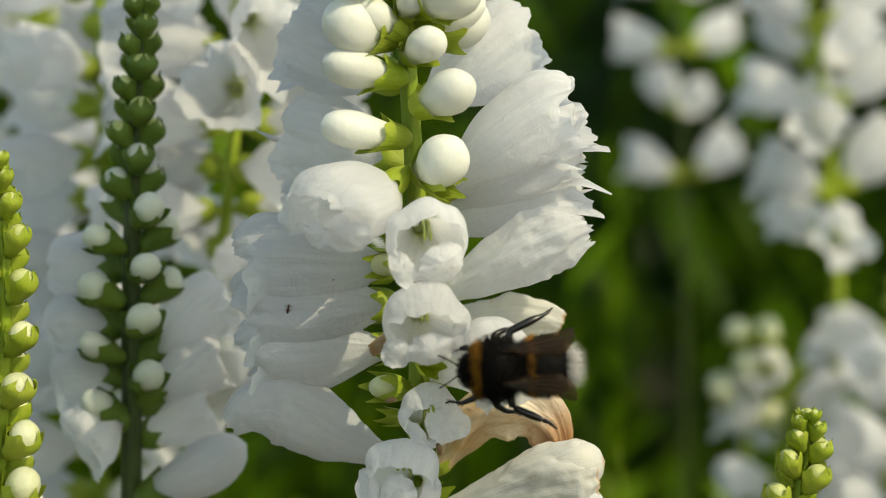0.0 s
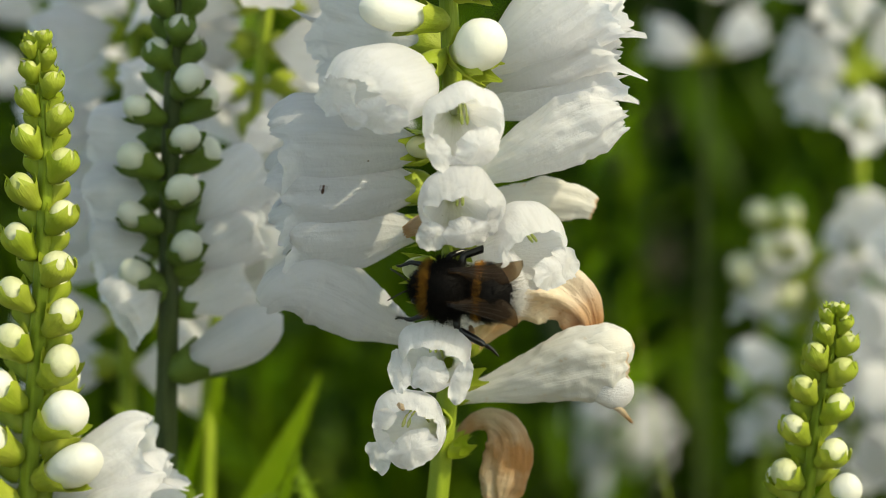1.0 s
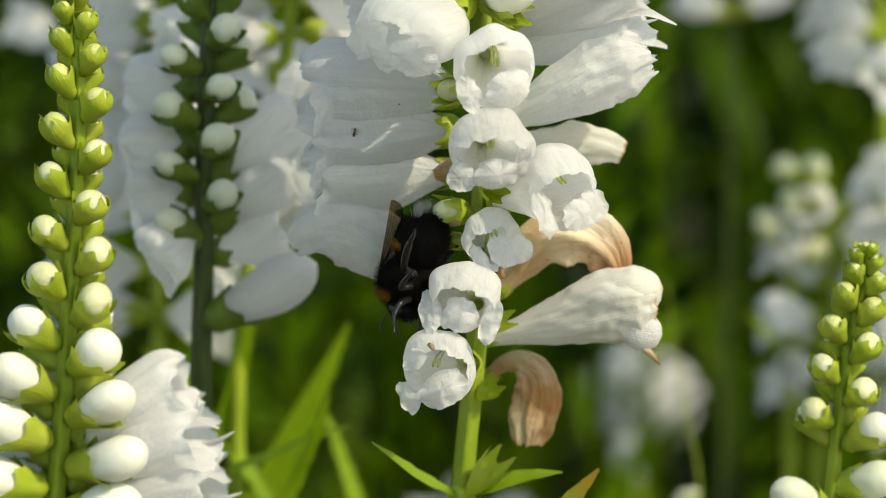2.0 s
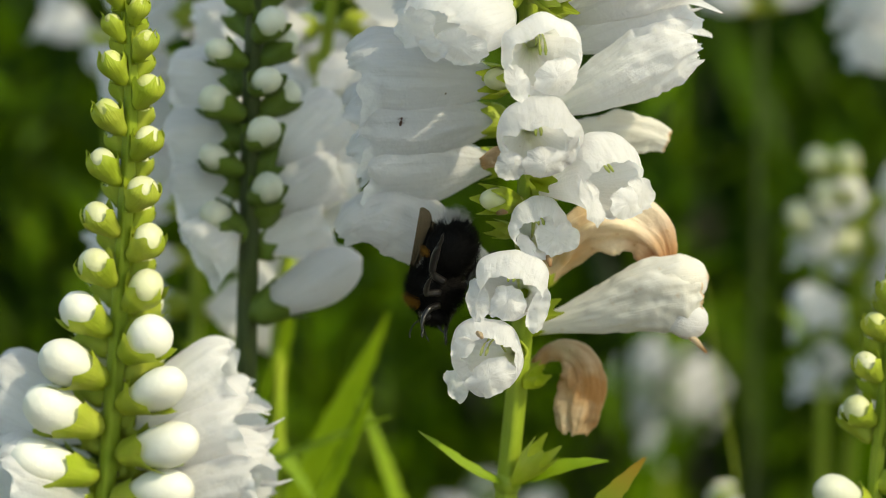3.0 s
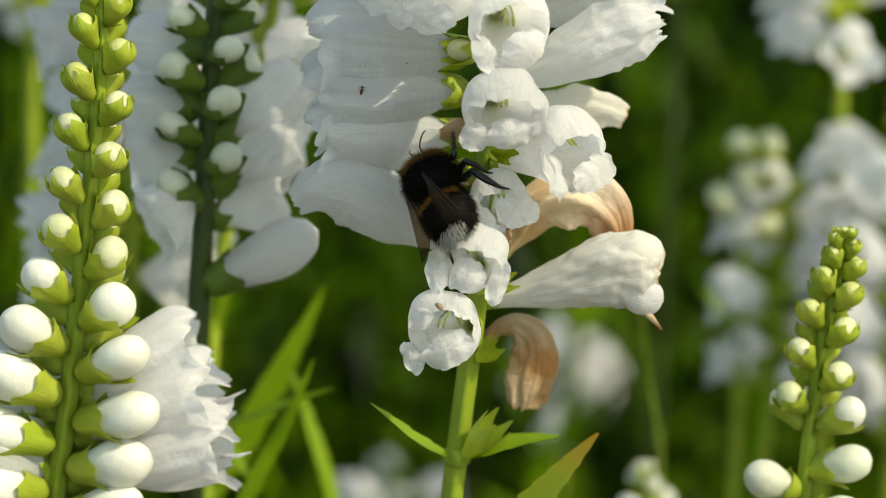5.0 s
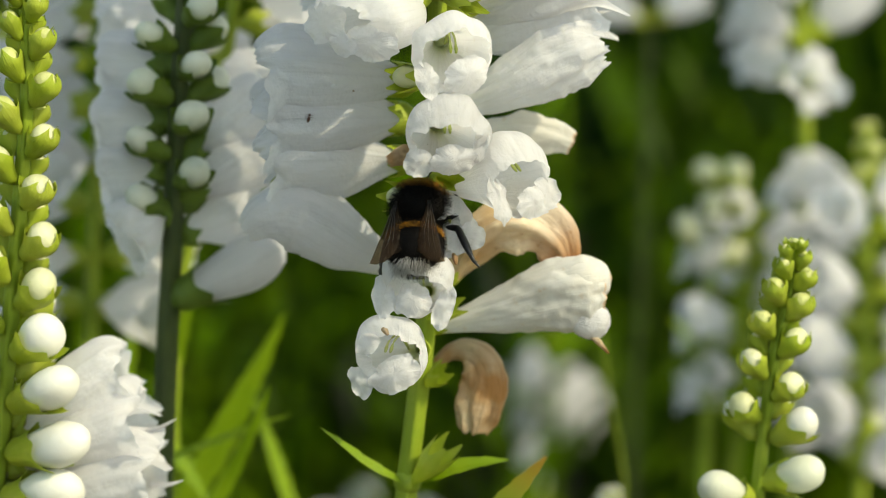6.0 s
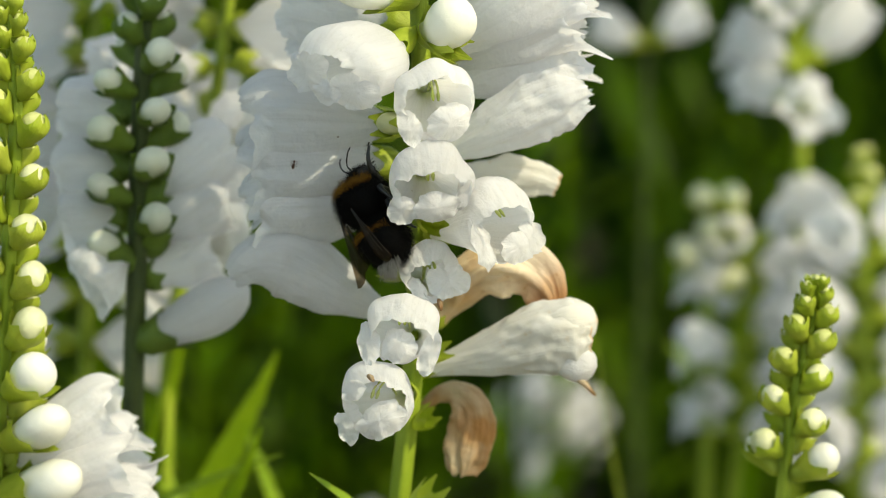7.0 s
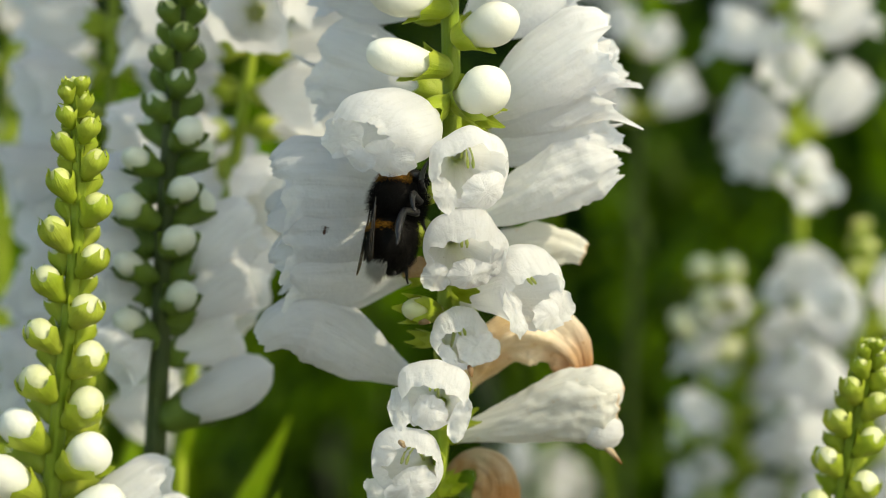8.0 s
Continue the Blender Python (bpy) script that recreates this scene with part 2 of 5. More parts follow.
def corolla(base, tip, up, radius, seed, ctrl=None, hood=0.65, flare=0.3, ruffle=0.5, crumple=0.0, n=84, m=34):
    """A two-lipped tubular flower from the stalk to the lip; lengths in metres."""
    bm = bmesh.new()
    base, tip = Vector(base), Vector(tip)
    ctrl = Vector(ctrl) if ctrl is not None else (base + tip) / 2
    at = axis_frame(base, ctrl, tip, Vector(up))
    length = (tip - base).length
    rows = []
    for j in range(m):
        s = j / (m - 1)
        row = []
        for i in range(n):
            phi = 2 * math.pi * i / n
            k = min(s / 0.60, 1.0)
            w = max(0.0, (s - 0.60) / 0.40)
            q = Vector((math.cos(phi) * 2.2, math.sin(phi) * 2.2, seed * 3.7))
            f = noise.noise(q * 1.0 + Vector((0, 0, s * 2)))
            g = noise.noise(q * 1.0 + Vector((5, 0, s * 1.5)))
            h = noise.noise(q * 2.3 + Vector((9, 3, s * 2.5)))
            fine = noise.noise(q * 6.0 + Vector((3, 8, 0)))
            finest = noise.noise(q * 13.0 + Vector((1, 4, 0)))
            e = lobe(phi + 0.12 * h) * (1 + ruffle * w ** 8 * (0.10 * fine + 0.06 * finest))
            top = smooth((math.cos(phi) + 0.35) / 0.7)
            r = radius * (0.15 + 0.85 * smooth(min(k / 0.82, 1.0) * 0.94 + 0.06) ** 0.85)
            r *= 1 + 0.05 * math.sin(phi * 3 + seed) * k
            t = 0.76 * k
            # the hood rounds over the mouth, the lower lobes run on and turn outwards
            swing = min(w * e, 1.0) * math.pi / 2
            r_top = r * (1 - hood * (1 - math.cos(swing)))
            r_low = r * (1 - 0.06 * w + flare * (w * e) ** 2.0)
            ahead = 0.17 * w * e
            rr = r_top * (1 + 0.05 * w) * top + r_low * (1 - 0.04 * w) * (1 - top)
            t += 0.24 * math.sin(swing) * top + ahead * (1 - top)
            edge = w * w
            crease = noise.noise(Vector((math.cos(phi) * 2.8, math.sin(phi) * 2.8, s * 2.6 + seed * 1.9))) + 0.7 * noise.noise(Vector((math.cos(phi) * 6.5, math.sin(phi) * 6.5, s * 1.6 + seed * 0.9)))
            rr += MM * (edge * ruffle * (1.6 * g + 0.9 * h + 0.2 * fine * w) + k * (0.65 * f + 0.42 * crease))
            t += edge * ruffle * (0.06 * g + 0.03 * h + 0.014 * fine * w)
            if crumple:
                rr *= 1 + crumple * (0.55 * noise.noise(q * 1.7 + Vector((2, 7, s * 5))) + 0.5 * noise.noise(q * 4 + Vector((1, 1, s * 6))))
            p, sd, u, d = at(min(t, 1.0))
            if t > 1:
                p = p + d * (t - 1) * length
            belly = 1.0 + 0.10 * k * (1 - top)
            row.append(p + sd * (math.sin(phi) * rr * 0.93) + u * (math.cos(phi) * rr * belly))
        rows.append(row)
    vs = grid(bm, n, rows)
    bm.faces.new(vs[0])
    return bm


def calyx_mesh(base, ahead, up, length, radius, seed, n=40, m=9):
    """A green cup with five pointed teeth."""
    bm = bmesh.new()
    d = Vector(ahead).normalized()
    u = (Vector(up) - d * Vector(up).dot(d)).normalized()
    sd = u.cross(d)
    rows = []
    for j in range(m):
        s = j / (m - 1)
        row = []
        for i in range(n):
            phi = 2 * math.pi * i / n
            tooth = abs(((i / n * 5 + seed * 0.37) % 1.0) * 2 - 1) ** 1.7
            r = radius * (0.30 + 0.72 * smooth(s * 1.25) + 0.14 * s ** 3 * tooth + 0.05 * noise.noise(Vector((math.cos(phi), math.sin(phi), seed))))
            z = length * (s * (0.74 + 0.42 * tooth * s))
            row.append(Vector(base) + d * z + sd * math.sin(phi) * r + u * math.cos(phi) * r)
        rows.append(row)
    grid(bm, n, rows)
    return bm


def bud_radius(s, phi, seed, neck):
    """The outline of a club-shaped bud, as a share of its radius."""
    body = neck + (1 - neck) * smooth(s / 0.62)
    cap = math.sqrt(max(0.0, 1 - ((s - 0.62) / 0.38) ** 2)) if s > 0.62 else 1.0
    fold = 0.05 * math.sin(phi * 2 + seed) + 0.07 * noise.noise(Vector((math.cos(phi) * 1.3, math.sin(phi) * 1.3, s * 2 + seed)))
    return max(body * cap * (1 + fold), 0.02)


def club(base, ahead, up, length, radius):
    d = Vector(ahead).normalized()
    u = (Vector(up) - d * Vector(up).dot(d)).normalized()
    sd = u.cross(d)

    def at(s, phi, r):
        return Vector(base) + d * (length * s) + sd * math.sin(phi) * r + u * (math.cos(phi) * r * 0.94 + 0.10 * radius * s * s)
    return at


def bud_mesh(base, ahead, up, length, radius, seed, n=22, m=16, neck=0.55):
    """A closed club-shaped bud with a blunt head."""
    bm = bmesh.new()
    at = club(base, ahead, up, length, radius)
    rows = []
    for j in range(m):
        s = j / (m - 1)
        rows.append([at(s, phi, radius * bud_radius(s, phi, seed, neck)) for phi in (2 * math.pi * i / n for i in range(n))])
    grid(bm, n, rows, cap=True)
    return bm


def cup_mesh(base, ahead, up, length, radius, seed, reach, n=40, m=9, neck=0.55):
    """The green cup that hugs a bud up to a share of its length, with five short teeth."""
    bm = bmesh.new()
    at = club(base, ahead, up, length, radius)
    rows = []
    for j in range(m):
        q = j / (m - 1)
        row = []
        for i in range(n):
            phi = 2 * math.pi * i / n
            tooth = abs(((i / n * 5 + seed * 0.37) % 1.0) * 2 - 1) ** 1.7
            lean = 1 + 0.26 * math.cos(phi + math.pi)
            s = -0.10 + (reach * lean * (0.80 + 0.34 * tooth) + 0.10) * q
            r = radius * (bud_radius(max(s, 0), phi, seed, neck) * (smooth((s + 0.14) / 0.16) * 0.75 + 0.25)) + (0.22 + 0.25 * q + 0.60 * q ** 4 * tooth) * MM
            row.append(at(s, phi, r))
        rows.append(row)
    grid(bm, n, rows)
    return bm


def tube(bm, points, radii, n=12, square=0.0):
    """A tube along points, round or four-cornered."""
    rows = []
    pts = [Vector(p) for p in points]
    for k, p in enumerate(pts):
        d = (pts[min(k + 1, len(pts) - 1)] - pts[max(k - 1, 0)]).normalized()
        ref = Vector((0, 1, 0)) if abs(d.y) < 0.9 else Vector((1, 0, 0))
        a = d.cross(ref).normalized()
        b = d.cross(a)
        row = []
        for i in range(n):
            phi = 2 * math.pi * i / n
            r = radii[k] * (1 + square * math.cos(4 * phi))
            row.append(p + a * math.cos(phi) * r + b * math.sin(phi) * r)
        rows.append(row)
    grid(bm, n, rows, cap=True)
    return bm


def curve_points(points, count):
    """Smooth (Catmull-Rom) points through the given ones."""
    p = [Vector(q) for q in points]
    p = [p[0] * 2 - p[1]] + p + [p[-1] * 2 - p[-2]]
    out = []
    for k in range(count):
        x = k / (count - 1) * (len(p) - 3)
        i = min(int(x), len(p) - 4)
        t = x - i
        a, b, c, d = p[i:i + 4]
        # tangents follow the lengths of the pieces, so that long ones never swing past a point
        la, lb, lc = (b - a).length, (c - b).length, (d - c).length
        mb, mc = (c - a) * (lb / max(la + lb, 1e-9)), (d - b) * (lb / max(lb + lc, 1e-9))
        out.append(b * (2 * t ** 3 - 3 * t * t + 1) + mb * (t ** 3 - 2 * t * t + t) + c * (3 * t * t - 2 * t ** 3) + mc * (t ** 3 - t * t))
    return out


def leaf_mesh(base, tip, up, width, seed, sag=0.15, teeth=10, fold=0.25, m=46):
    """A lance-shaped toothed blade, folded along its midrib."""
    bm = bmesh.new()
    base, tip, up = Vector(base), Vector(tip), Vector(up)
    ctrl = (base + tip) / 2 + up.normalized() * (tip - base).length * sag
    at = axis_frame(base, ctrl, tip, up)
    rows = []
    for j in range(m):
        s = j / (m - 1)
        p, sd, u, d = at(s)
        half = width / 2 * (math.sin(math.pi * min(1, s * 0.93 + 0.05)) ** 0.8) * (1 - 0.35 * s)
        if teeth:
            half *= 1 + 0.22 * (0.5 - (s * teeth) % 1.0)
        half = max(half, width * 0.01)
        wave = 0.06 * width * math.sin(s * 9 + seed)
        row = []
        for x in (-1, -0.5, 0, 0.5, 1):
            row.append(p + sd * half * x + u * (abs(x) * half * fold + wave * x * x * 0.5))
        rows.append(row)
    grid(bm, 5, rows, ring=False)
    return bm


def plant(stem, thickness, label, group="", top_scale=0.45, square=0.16, mat=None):
    """An upright plant: an Empty on the soil, and its stem. stem: places in mm, from the soil up."""
    pts = [Vector(p) * MM for p in stem]
    root = new("obedient_plant")
    root.location = pts[0]
    tagged(root, label, "flower", group)
    c = [p - pts[0] for p in curve_points(pts, 60)]
    radii = [thickness * MM * (1 - (1 - top_scale) * k / 59) for k in range(60)]
    bm = bmesh.new()
    tube(bm, c, radii, 14, square)
    part("stem", bm, mat or STEM, root)
    return root


Z = Vector((0, 0, 1))


def rel(root, p):
    return Vector(p) * MM - root.location


def add_flower(root, base, tip, radius, seed, mat=None, ctrl=None, up=(0, 0, 1), cup=True, cup_mat=None, label="", **kw):
    """An open flower in its calyx; places in mm, radius in mm."""
    b, t = rel(root, base), rel(root, tip)
    c = rel(root, ctrl) if ctrl is not None else None
    first = ((c if c is not None else t) - b).normalized()
    bm = corolla(b + first * 1.5 * MM, t, up, radius * MM, seed, c, **kw)
    f = part("flower", bm, mat or PETAL, root, label)
    if cup:
        whole = (t - b).length / MM
        deep = min(4.6, 0.30 * whole)
        k = (deep - 1.5) / (0.76 * whole) / 0.70 * 0.70
        wide = radius * (0.15 + 0.85 * smooth(k * 0.94 + 0.06) ** 0.9) + 0.55
        part("calyx", calyx_mesh(b, first, up, deep * MM, max(1.5, wide) * MM, seed), cup_mat or CALYX, f)
    return f


def bell(base, tip, up, radius, seed, mouth, lobes, ragged=1.0, domes=(0.72, 0.16), n=96, full=False, squash=1.0):
    """A flower seen into its mouth: a tube that swells to a dome, with a torn-edged mouth in the dome and pillowed lobes of the lower lip.
    mouth: its middle across and up, half width, reach up and reach down, as shares of the radius; lobes: middle, half sizes, tilt, bulge and forward set."""
    bm = bmesh.new()
    base, tip = Vector(base), Vector(tip)
    d = (tip - base).normalized()
    u = (Vector(up) - d * Vector(up).dot(d)).normalized()
    sd = u.cross(d)
    rim = (tip - base).length / radius - 0.55
    mx, my, half, high, low = mouth

    def put(x, y, c):
        return base + (sd * x + u * y * squash + d * c) * radius
    rows = []
    for j in range(15):
        s = j / 14
        row = []
        for i in range(n):
            phi = 2 * math.pi * i / n
            r = 0.15 + 0.85 * smooth(s / 0.62) ** 0.7 if full else 0.15 + 0.40 * smooth(s / 0.65) + 0.45 * smooth((s - 0.5) / 0.5)
            r *= 1 + 0.16 * s ** 2 * noise.noise(Vector((math.sin(phi) * 1.6, math.cos(phi) * 1.6, s * 2 + seed)))
            row.append(put(math.sin(phi) * r, math.cos(phi) * r, rim * s))
        rows.append(row)
    m = 18
    for j in range(1, m + 1):
        w = (j / m) ** 1.7
        row = []
        for i in range(n):
            phi = 2 * math.pi * i / n
            sx, cy = math.sin(phi), math.cos(phi)
            tear = 0.16 * noise.noise(Vector((sx * 1.9, cy * 1.9, seed * 3.1))) + 0.075 * noise.noise(Vector((sx * 4.5, cy * 4.5, seed * 1.3))) + 0.035 * noise.noise(Vector((sx * 15, cy * 15, seed)))
            tear *= ragged
            r0 = 1 + 0.16 * noise.noise(Vector((sx * 1.6, cy * 1.6, 2 + seed)))
            ex = mx + (half + tear) * sx
            ey = my + ((high if cy > 0 else low) + tear) * cy
            x, y = sx * r0 * (1 - w) + ex * w, cy * r0 * (1 - w) + ey * w
            rho = min(math.hypot(x, y) / r0, 0.998)
            swell = domes[1] + (domes[0] - domes[1]) * smooth((cy + 0.5) / 1.0)
            c = rim + swell * math.sqrt(1 - rho * rho) * (1 - 0.10 * w)
            lip = smooth((w - 0.72) / 0.28)
            c += lip * (0.07 + 0.10 * noise.noise(Vector((sx * 3, cy * 3, seed + 5.5))))
            crease = noise.noise(Vector((x * 1.8, y * 2.6, seed * 2.2))) * 0.07 + noise.noise(Vector((x * 5.0, y * 4.0, seed * 0.7))) * 0.022
            row.append(put(x, y, c + crease * min(1.0, w * 4)))
        rows.append(row)
    vs = grid(bm, n, rows)
    bm.faces.new(vs[0])
    for q, (cx, cy, hw, hh, tilt, bulge, fwd) in enumerate(lobes):
        rows = []
        ct, st = math.cos(radians(tilt)), math.sin(radians(tilt))
        for k in range(11):
            rho = 0.03 + 0.97 * k / 10
            row = []
            for i in range(48):
                a = 2 * math.pi * i / 48
                ca, sa = math.cos(a), math.sin(a)
                edge = 1 + 0.20 * noise.noise(Vector((ca * 1.5, sa * 1.5, seed + q * 4.4))) + 0.08 * noise.noise(Vector((ca * 4, sa * 4, seed + q))) * rho + 0.06 * noise.noise(Vector((ca * 11, sa * 11, seed - q))) * rho ** 4
                x, y = hw * rho * edge * ca, hh * rho * edge * sa
                fold = noise.noise(Vector((x * 3.2, y * 3.2, seed + 9 * q)))
                c = rim + fwd + bulge * (1 - rho ** 2.4) + 0.16 * rho ** 6 * (0.4 + fold) + 0.10 * fold * (0.2 + rho) + 0.022 * noise.noise(Vector((x * 8, y * 8, seed + q)))
                row.append(put(cx + x * ct - y * st, cy + x * st + y * ct, c))
            rows.append(row)
        ring = grid(bm, 48, rows)
        bm.faces.new(list(reversed(ring[0])))
    return bm


def add_bell(root, base, tip, radius, seed, mouth, lobes, up=(0, 0, 1), **kw):
    """A facing flower in its calyx; places in mm."""
    b, t = rel(root, base), rel(root, tip)
    f = part("flower", bell(b, t, up, radius * MM, seed, mouth, lobes, **kw), PETAL, root)
    part("calyx", calyx_mesh(b - (t - b).normalized() * 1.0 * MM, t - b, up, 4.5 * MM, 1.9 * MM, seed), CALYX, f)
    return f


def wilted(points, radii, seed, flat=0.6, folds=5, depth=0.28, tear=0.25, side=(0, -1, 0), n=44, m=46):
    """A shrivelled flower along a bent line: a flattened tube with long folds and a torn mouth. Places in metres."""
    bm = bmesh.new()
    line = curve_points(points, m)
    rows = []
    for j, p in enumerate(line):
        s = j / (m - 1)
        d = (line[min(j + 1, m - 1)] - line[max(j - 1, 0)]).normalized()
        out = Vector(side)
        out = (out - d * out.dot(d)).normalized()
        across = d.cross(out)
        x = s * (len(radii) - 1)
        i0 = min(int(x), len(radii) - 2)
        r = radii[i0] * (1 - x + i0) + radii[i0 + 1] * (x - i0)
        row = []
        for i in range(n):
            a = 2 * math.pi * i / n
            q = Vector((math.cos(a), math.sin(a), 0))
            f = math.sin(folds * a + 2.2 * noise.noise(q * 1.3 + Vector((0, 0, s * 2 + seed)))) * 0.5 + noise.noise(q * 2.4 + Vector((0, 0, s * 5 + seed)))
            rr = r * (1 + depth * f * smooth(s * 4) + 0.10 * noise.noise(q * 5 + Vector((0, 0, s * 14 + seed))))
            push = d * r * tear * smooth((s - 0.75) / 0.25) * (noise.noise(q * 2.2 + Vector((7, 0, seed))) + 0.7 * noise.noise(q * 6 + Vector((3, 0, seed))))
            row.append(p + across * (math.cos(a) * rr) + out * (math.sin(a) * rr * flat) + push)
        rows.append(row)
    vs = grid(bm, n, rows)
    bm.faces.new(vs[0])
    return bm


def add_throat(root, flower, base, tip, radius, seed):
    """Curved yellow-green stamens and style under the hood, seen in the mouth."""
    b, t = rel(root, base), rel(root, tip)
    d = (t - b).normalized()
    u = (Z - d * d.z).normalized()
    sd = u.cross(d)
    for k in range(2):
        x = (k - 0.5) * 0.7
        pts = [b.lerp(t, 0.35) + u * radius * 0.05 * MM, b.lerp(t, 0.6) + (u * radius * 0.45 + sd * x * 0.6) * MM, b.lerp(t, 0.82) + (u * radius * 0.30 + sd * x) * MM, b.lerp(t, 0.90) + (u * radius * 0.02 + sd * x) * MM]
        bm = bmesh.new()
        tube(bm, curve_points(pts, 10), [0.15 * MM] * 8 + [0.26 * MM, 0.14 * MM], 7)
        part("stamen", bm, THROAT, flower)


def add_bud(root, base, tip, radius, seed, cup=0.36, mat=None, up=(0, 0, 1), cup_mat=None, neck=0.55):
    """A closed bud in its calyx; places in mm."""
    b, t = rel(root, base), rel(root, tip)
    d = t - b
    f = part("bud", bud_mesh(b + d * 0.10, d, up, d.length * 0.90, radius * MM, seed, neck=neck), mat or BUD, root)
    part("calyx", cup_mesh(b + d * 0.10, d, up, d.length * 0.90, radius * MM, seed, cup, neck=neck), cup_mat or CALYX, f)
    return f


def rank_spike(root, line, start, nodes, turn, seed, step=4.1, white_from=9, open_from=99, size=1.0, step_grow=1.0, mat=None, open_mat=None, tilt=0.75, bud_size=1.0, cups=(0.40, 0.66), open_rise=(-0.12, 0.28), fan=45, long=1.0, cup_mat=None, young=1.0):
    """Four ranks of buds and flowers down a spike: two to a node, each node a quarter turn on. line(z) gives the stem's place in mm."""
    rnd = random.Random(seed)
    z = start
    add_bud(root, line(z), line(z) + Vector((0.2, 0, 2.6 * size)), 0.9 * size, seed, cup=0.8, mat=BUD_GREEN)
    for k in range(nodes):
        grow = min(1.0, 0.14 + 0.86 * (k / max(white_from + 3, 1)) ** 0.75)
        for side in (0, 180):
            az = radians(turn + 2 * fan * (k % 2) + side + rnd.uniform(-8, 8) * (3.5 if k >= open_from else 1))
            out = Vector((math.cos(az), math.sin(az), 0))
            p = line(z) + out * (0.3 + 0.7 * grow)
            if k >= open_from:
                rise = rnd.uniform(*open_rise)
                length = size * rnd.uniform(17, 21)
                tip = p + (out + Z * rise).normalized() * length
                add_flower(root, p, tip, size * rnd.uniform(4.6, 5.6), rnd.randint(0, 999), n=40, m=20, mat=open_mat, hood=rnd.uniform(0.2, 0.6), flare=rnd.uniform(0.2, 0.8), ruffle=1.5, crumple=0.14)
            else:
                ripe = k >= white_from
                length = size * bud_size * ((2.0 + 8.0 * grow) * long if ripe else 2.2 + 5.6 * grow)
                rise = tilt * (0.38 + 2.6 * (1 - grow) ** 1.7 + (0.0 if ripe else 0.45)) + rnd.uniform(-0.15, 0.15)
                tip = p + (out + Z * rise).normalized() * length
                add_bud(root, p, tip, size * bud_size * (0.95 + 2.1 * grow) * (1.0 if ripe else young) * rnd.uniform(0.88, 1.08), rnd.randint(0, 999), cup=cups[0] if ripe else cups[1] - 0.25 * max(0.0, grow - 0.5), cup_mat=cup_mat, mat=(mat or BUD) if k >= white_from - 2 else BUD_GREEN)
        z -= step * (0.62 + 0.55 * grow) * step_grow


def level(x, stops):
    """A value between stops (place, value) in rising order."""
    for (a, va), (b, vb) in zip(stops, stops[1:]):
        if x <= b:
            return va + (vb - va) * min(max((x - a) / (b - a), 0.0), 1.0)
    return stops[-1][1]


def bud_spike(root, line, top, nodes, seed, pace, size=1.0):
    """A budding spike: pairs of buds a quarter turn apart from node to node, closed green above, white and club-shaped below. pace: how far below the tip they ripen, against 50 mm."""
    rnd = random.Random(seed)
    z = top
    add_bud(root, line(z), line(z) + Vector((0.2, 0, 2.4 * size)), 0.8 * size, seed, cup=0.85, mat=BUD_GREEN)
    for k in range(nodes):
        ripe = (top - z) / pace
        wide = size * level(ripe, ((0, 1.4), (5, 2.2), (14, 3.6), (44, 4.8), (54, 6.2), (63, 6.9), (90, 7.2)))
        length = size * level(ripe, ((0, 2.6), (14, 5.4), (44, 6.8), (54, 10.0), (63, 13.4), (90, 14.2)))
        cover = level(ripe, ((0, 0.95), (30, 0.86), (44, 0.74), (56, 0.54), (70, 0.46)))
        rise = level(ripe, ((0, 2.6), (10, 1.6), (40, 0.95), (56, 0.62), (70, 0.26)))
        for az0 in ((-30, 125) if k % 2 == 0 else (210, 55)):
            az = radians(az0 + rnd.uniform(-9, 9))
            out = Vector((math.cos(az), math.sin(az), 0))
            p = line(z) + out * (0.5 + 0.12 * wide)
            small = 1.0 if az0 in (-30, 210) else level(ripe, ((0, 0.8), (40, 0.75), (52, 0.95)))
            tip = p + (out + Z * (rise + rnd.uniform(-0.12, 0.12))).normalized() * length * small * rnd.uniform(0.92, 1.05)
            add_bud(root, p, tip, wide / 2 * small * rnd.uniform(0.94, 1.05), rnd.randint(0, 999), cup=cover, mat=BUD if ripe > 49 else BUD_YOUNG if ripe > 24 else BUD_GREEN, neck=level(ripe, ((0, 0.5), (40, 0.46), (66, 0.55))))
            if az0 in (-30, 210):
                b = rel(root, line(z) - Z * 0.4)
                part("bract", leaf_mesh(b, b + (out * 1.1 + Z * 0.25) * (1.8 + 0.35 * wide) * MM, Z, (1.6 + 0.25 * wide) * MM, k, sag=-0.1, teeth=0, m=8), CALYX, root)
        z -= size * level(ripe * pace, ((0, 1.3), (4, 1.9), (10, 2.9), (16, 3.55), (50, 3.5), (80, 3.25)))


def along(places):
    """The stem's place at a height in mm."""
    pts = [Vector(p) for p in curve_points(places, 200)]

    def line(z):
        for a, b in zip(pts, pts[1:]):
            if a.z <= z <= b.z:
                return a.lerp(b, (z - a.z) / max(b.z - a.z, 1e-6))
        return pts[-1] if z > pts[-1].z else pts[0]
    return line


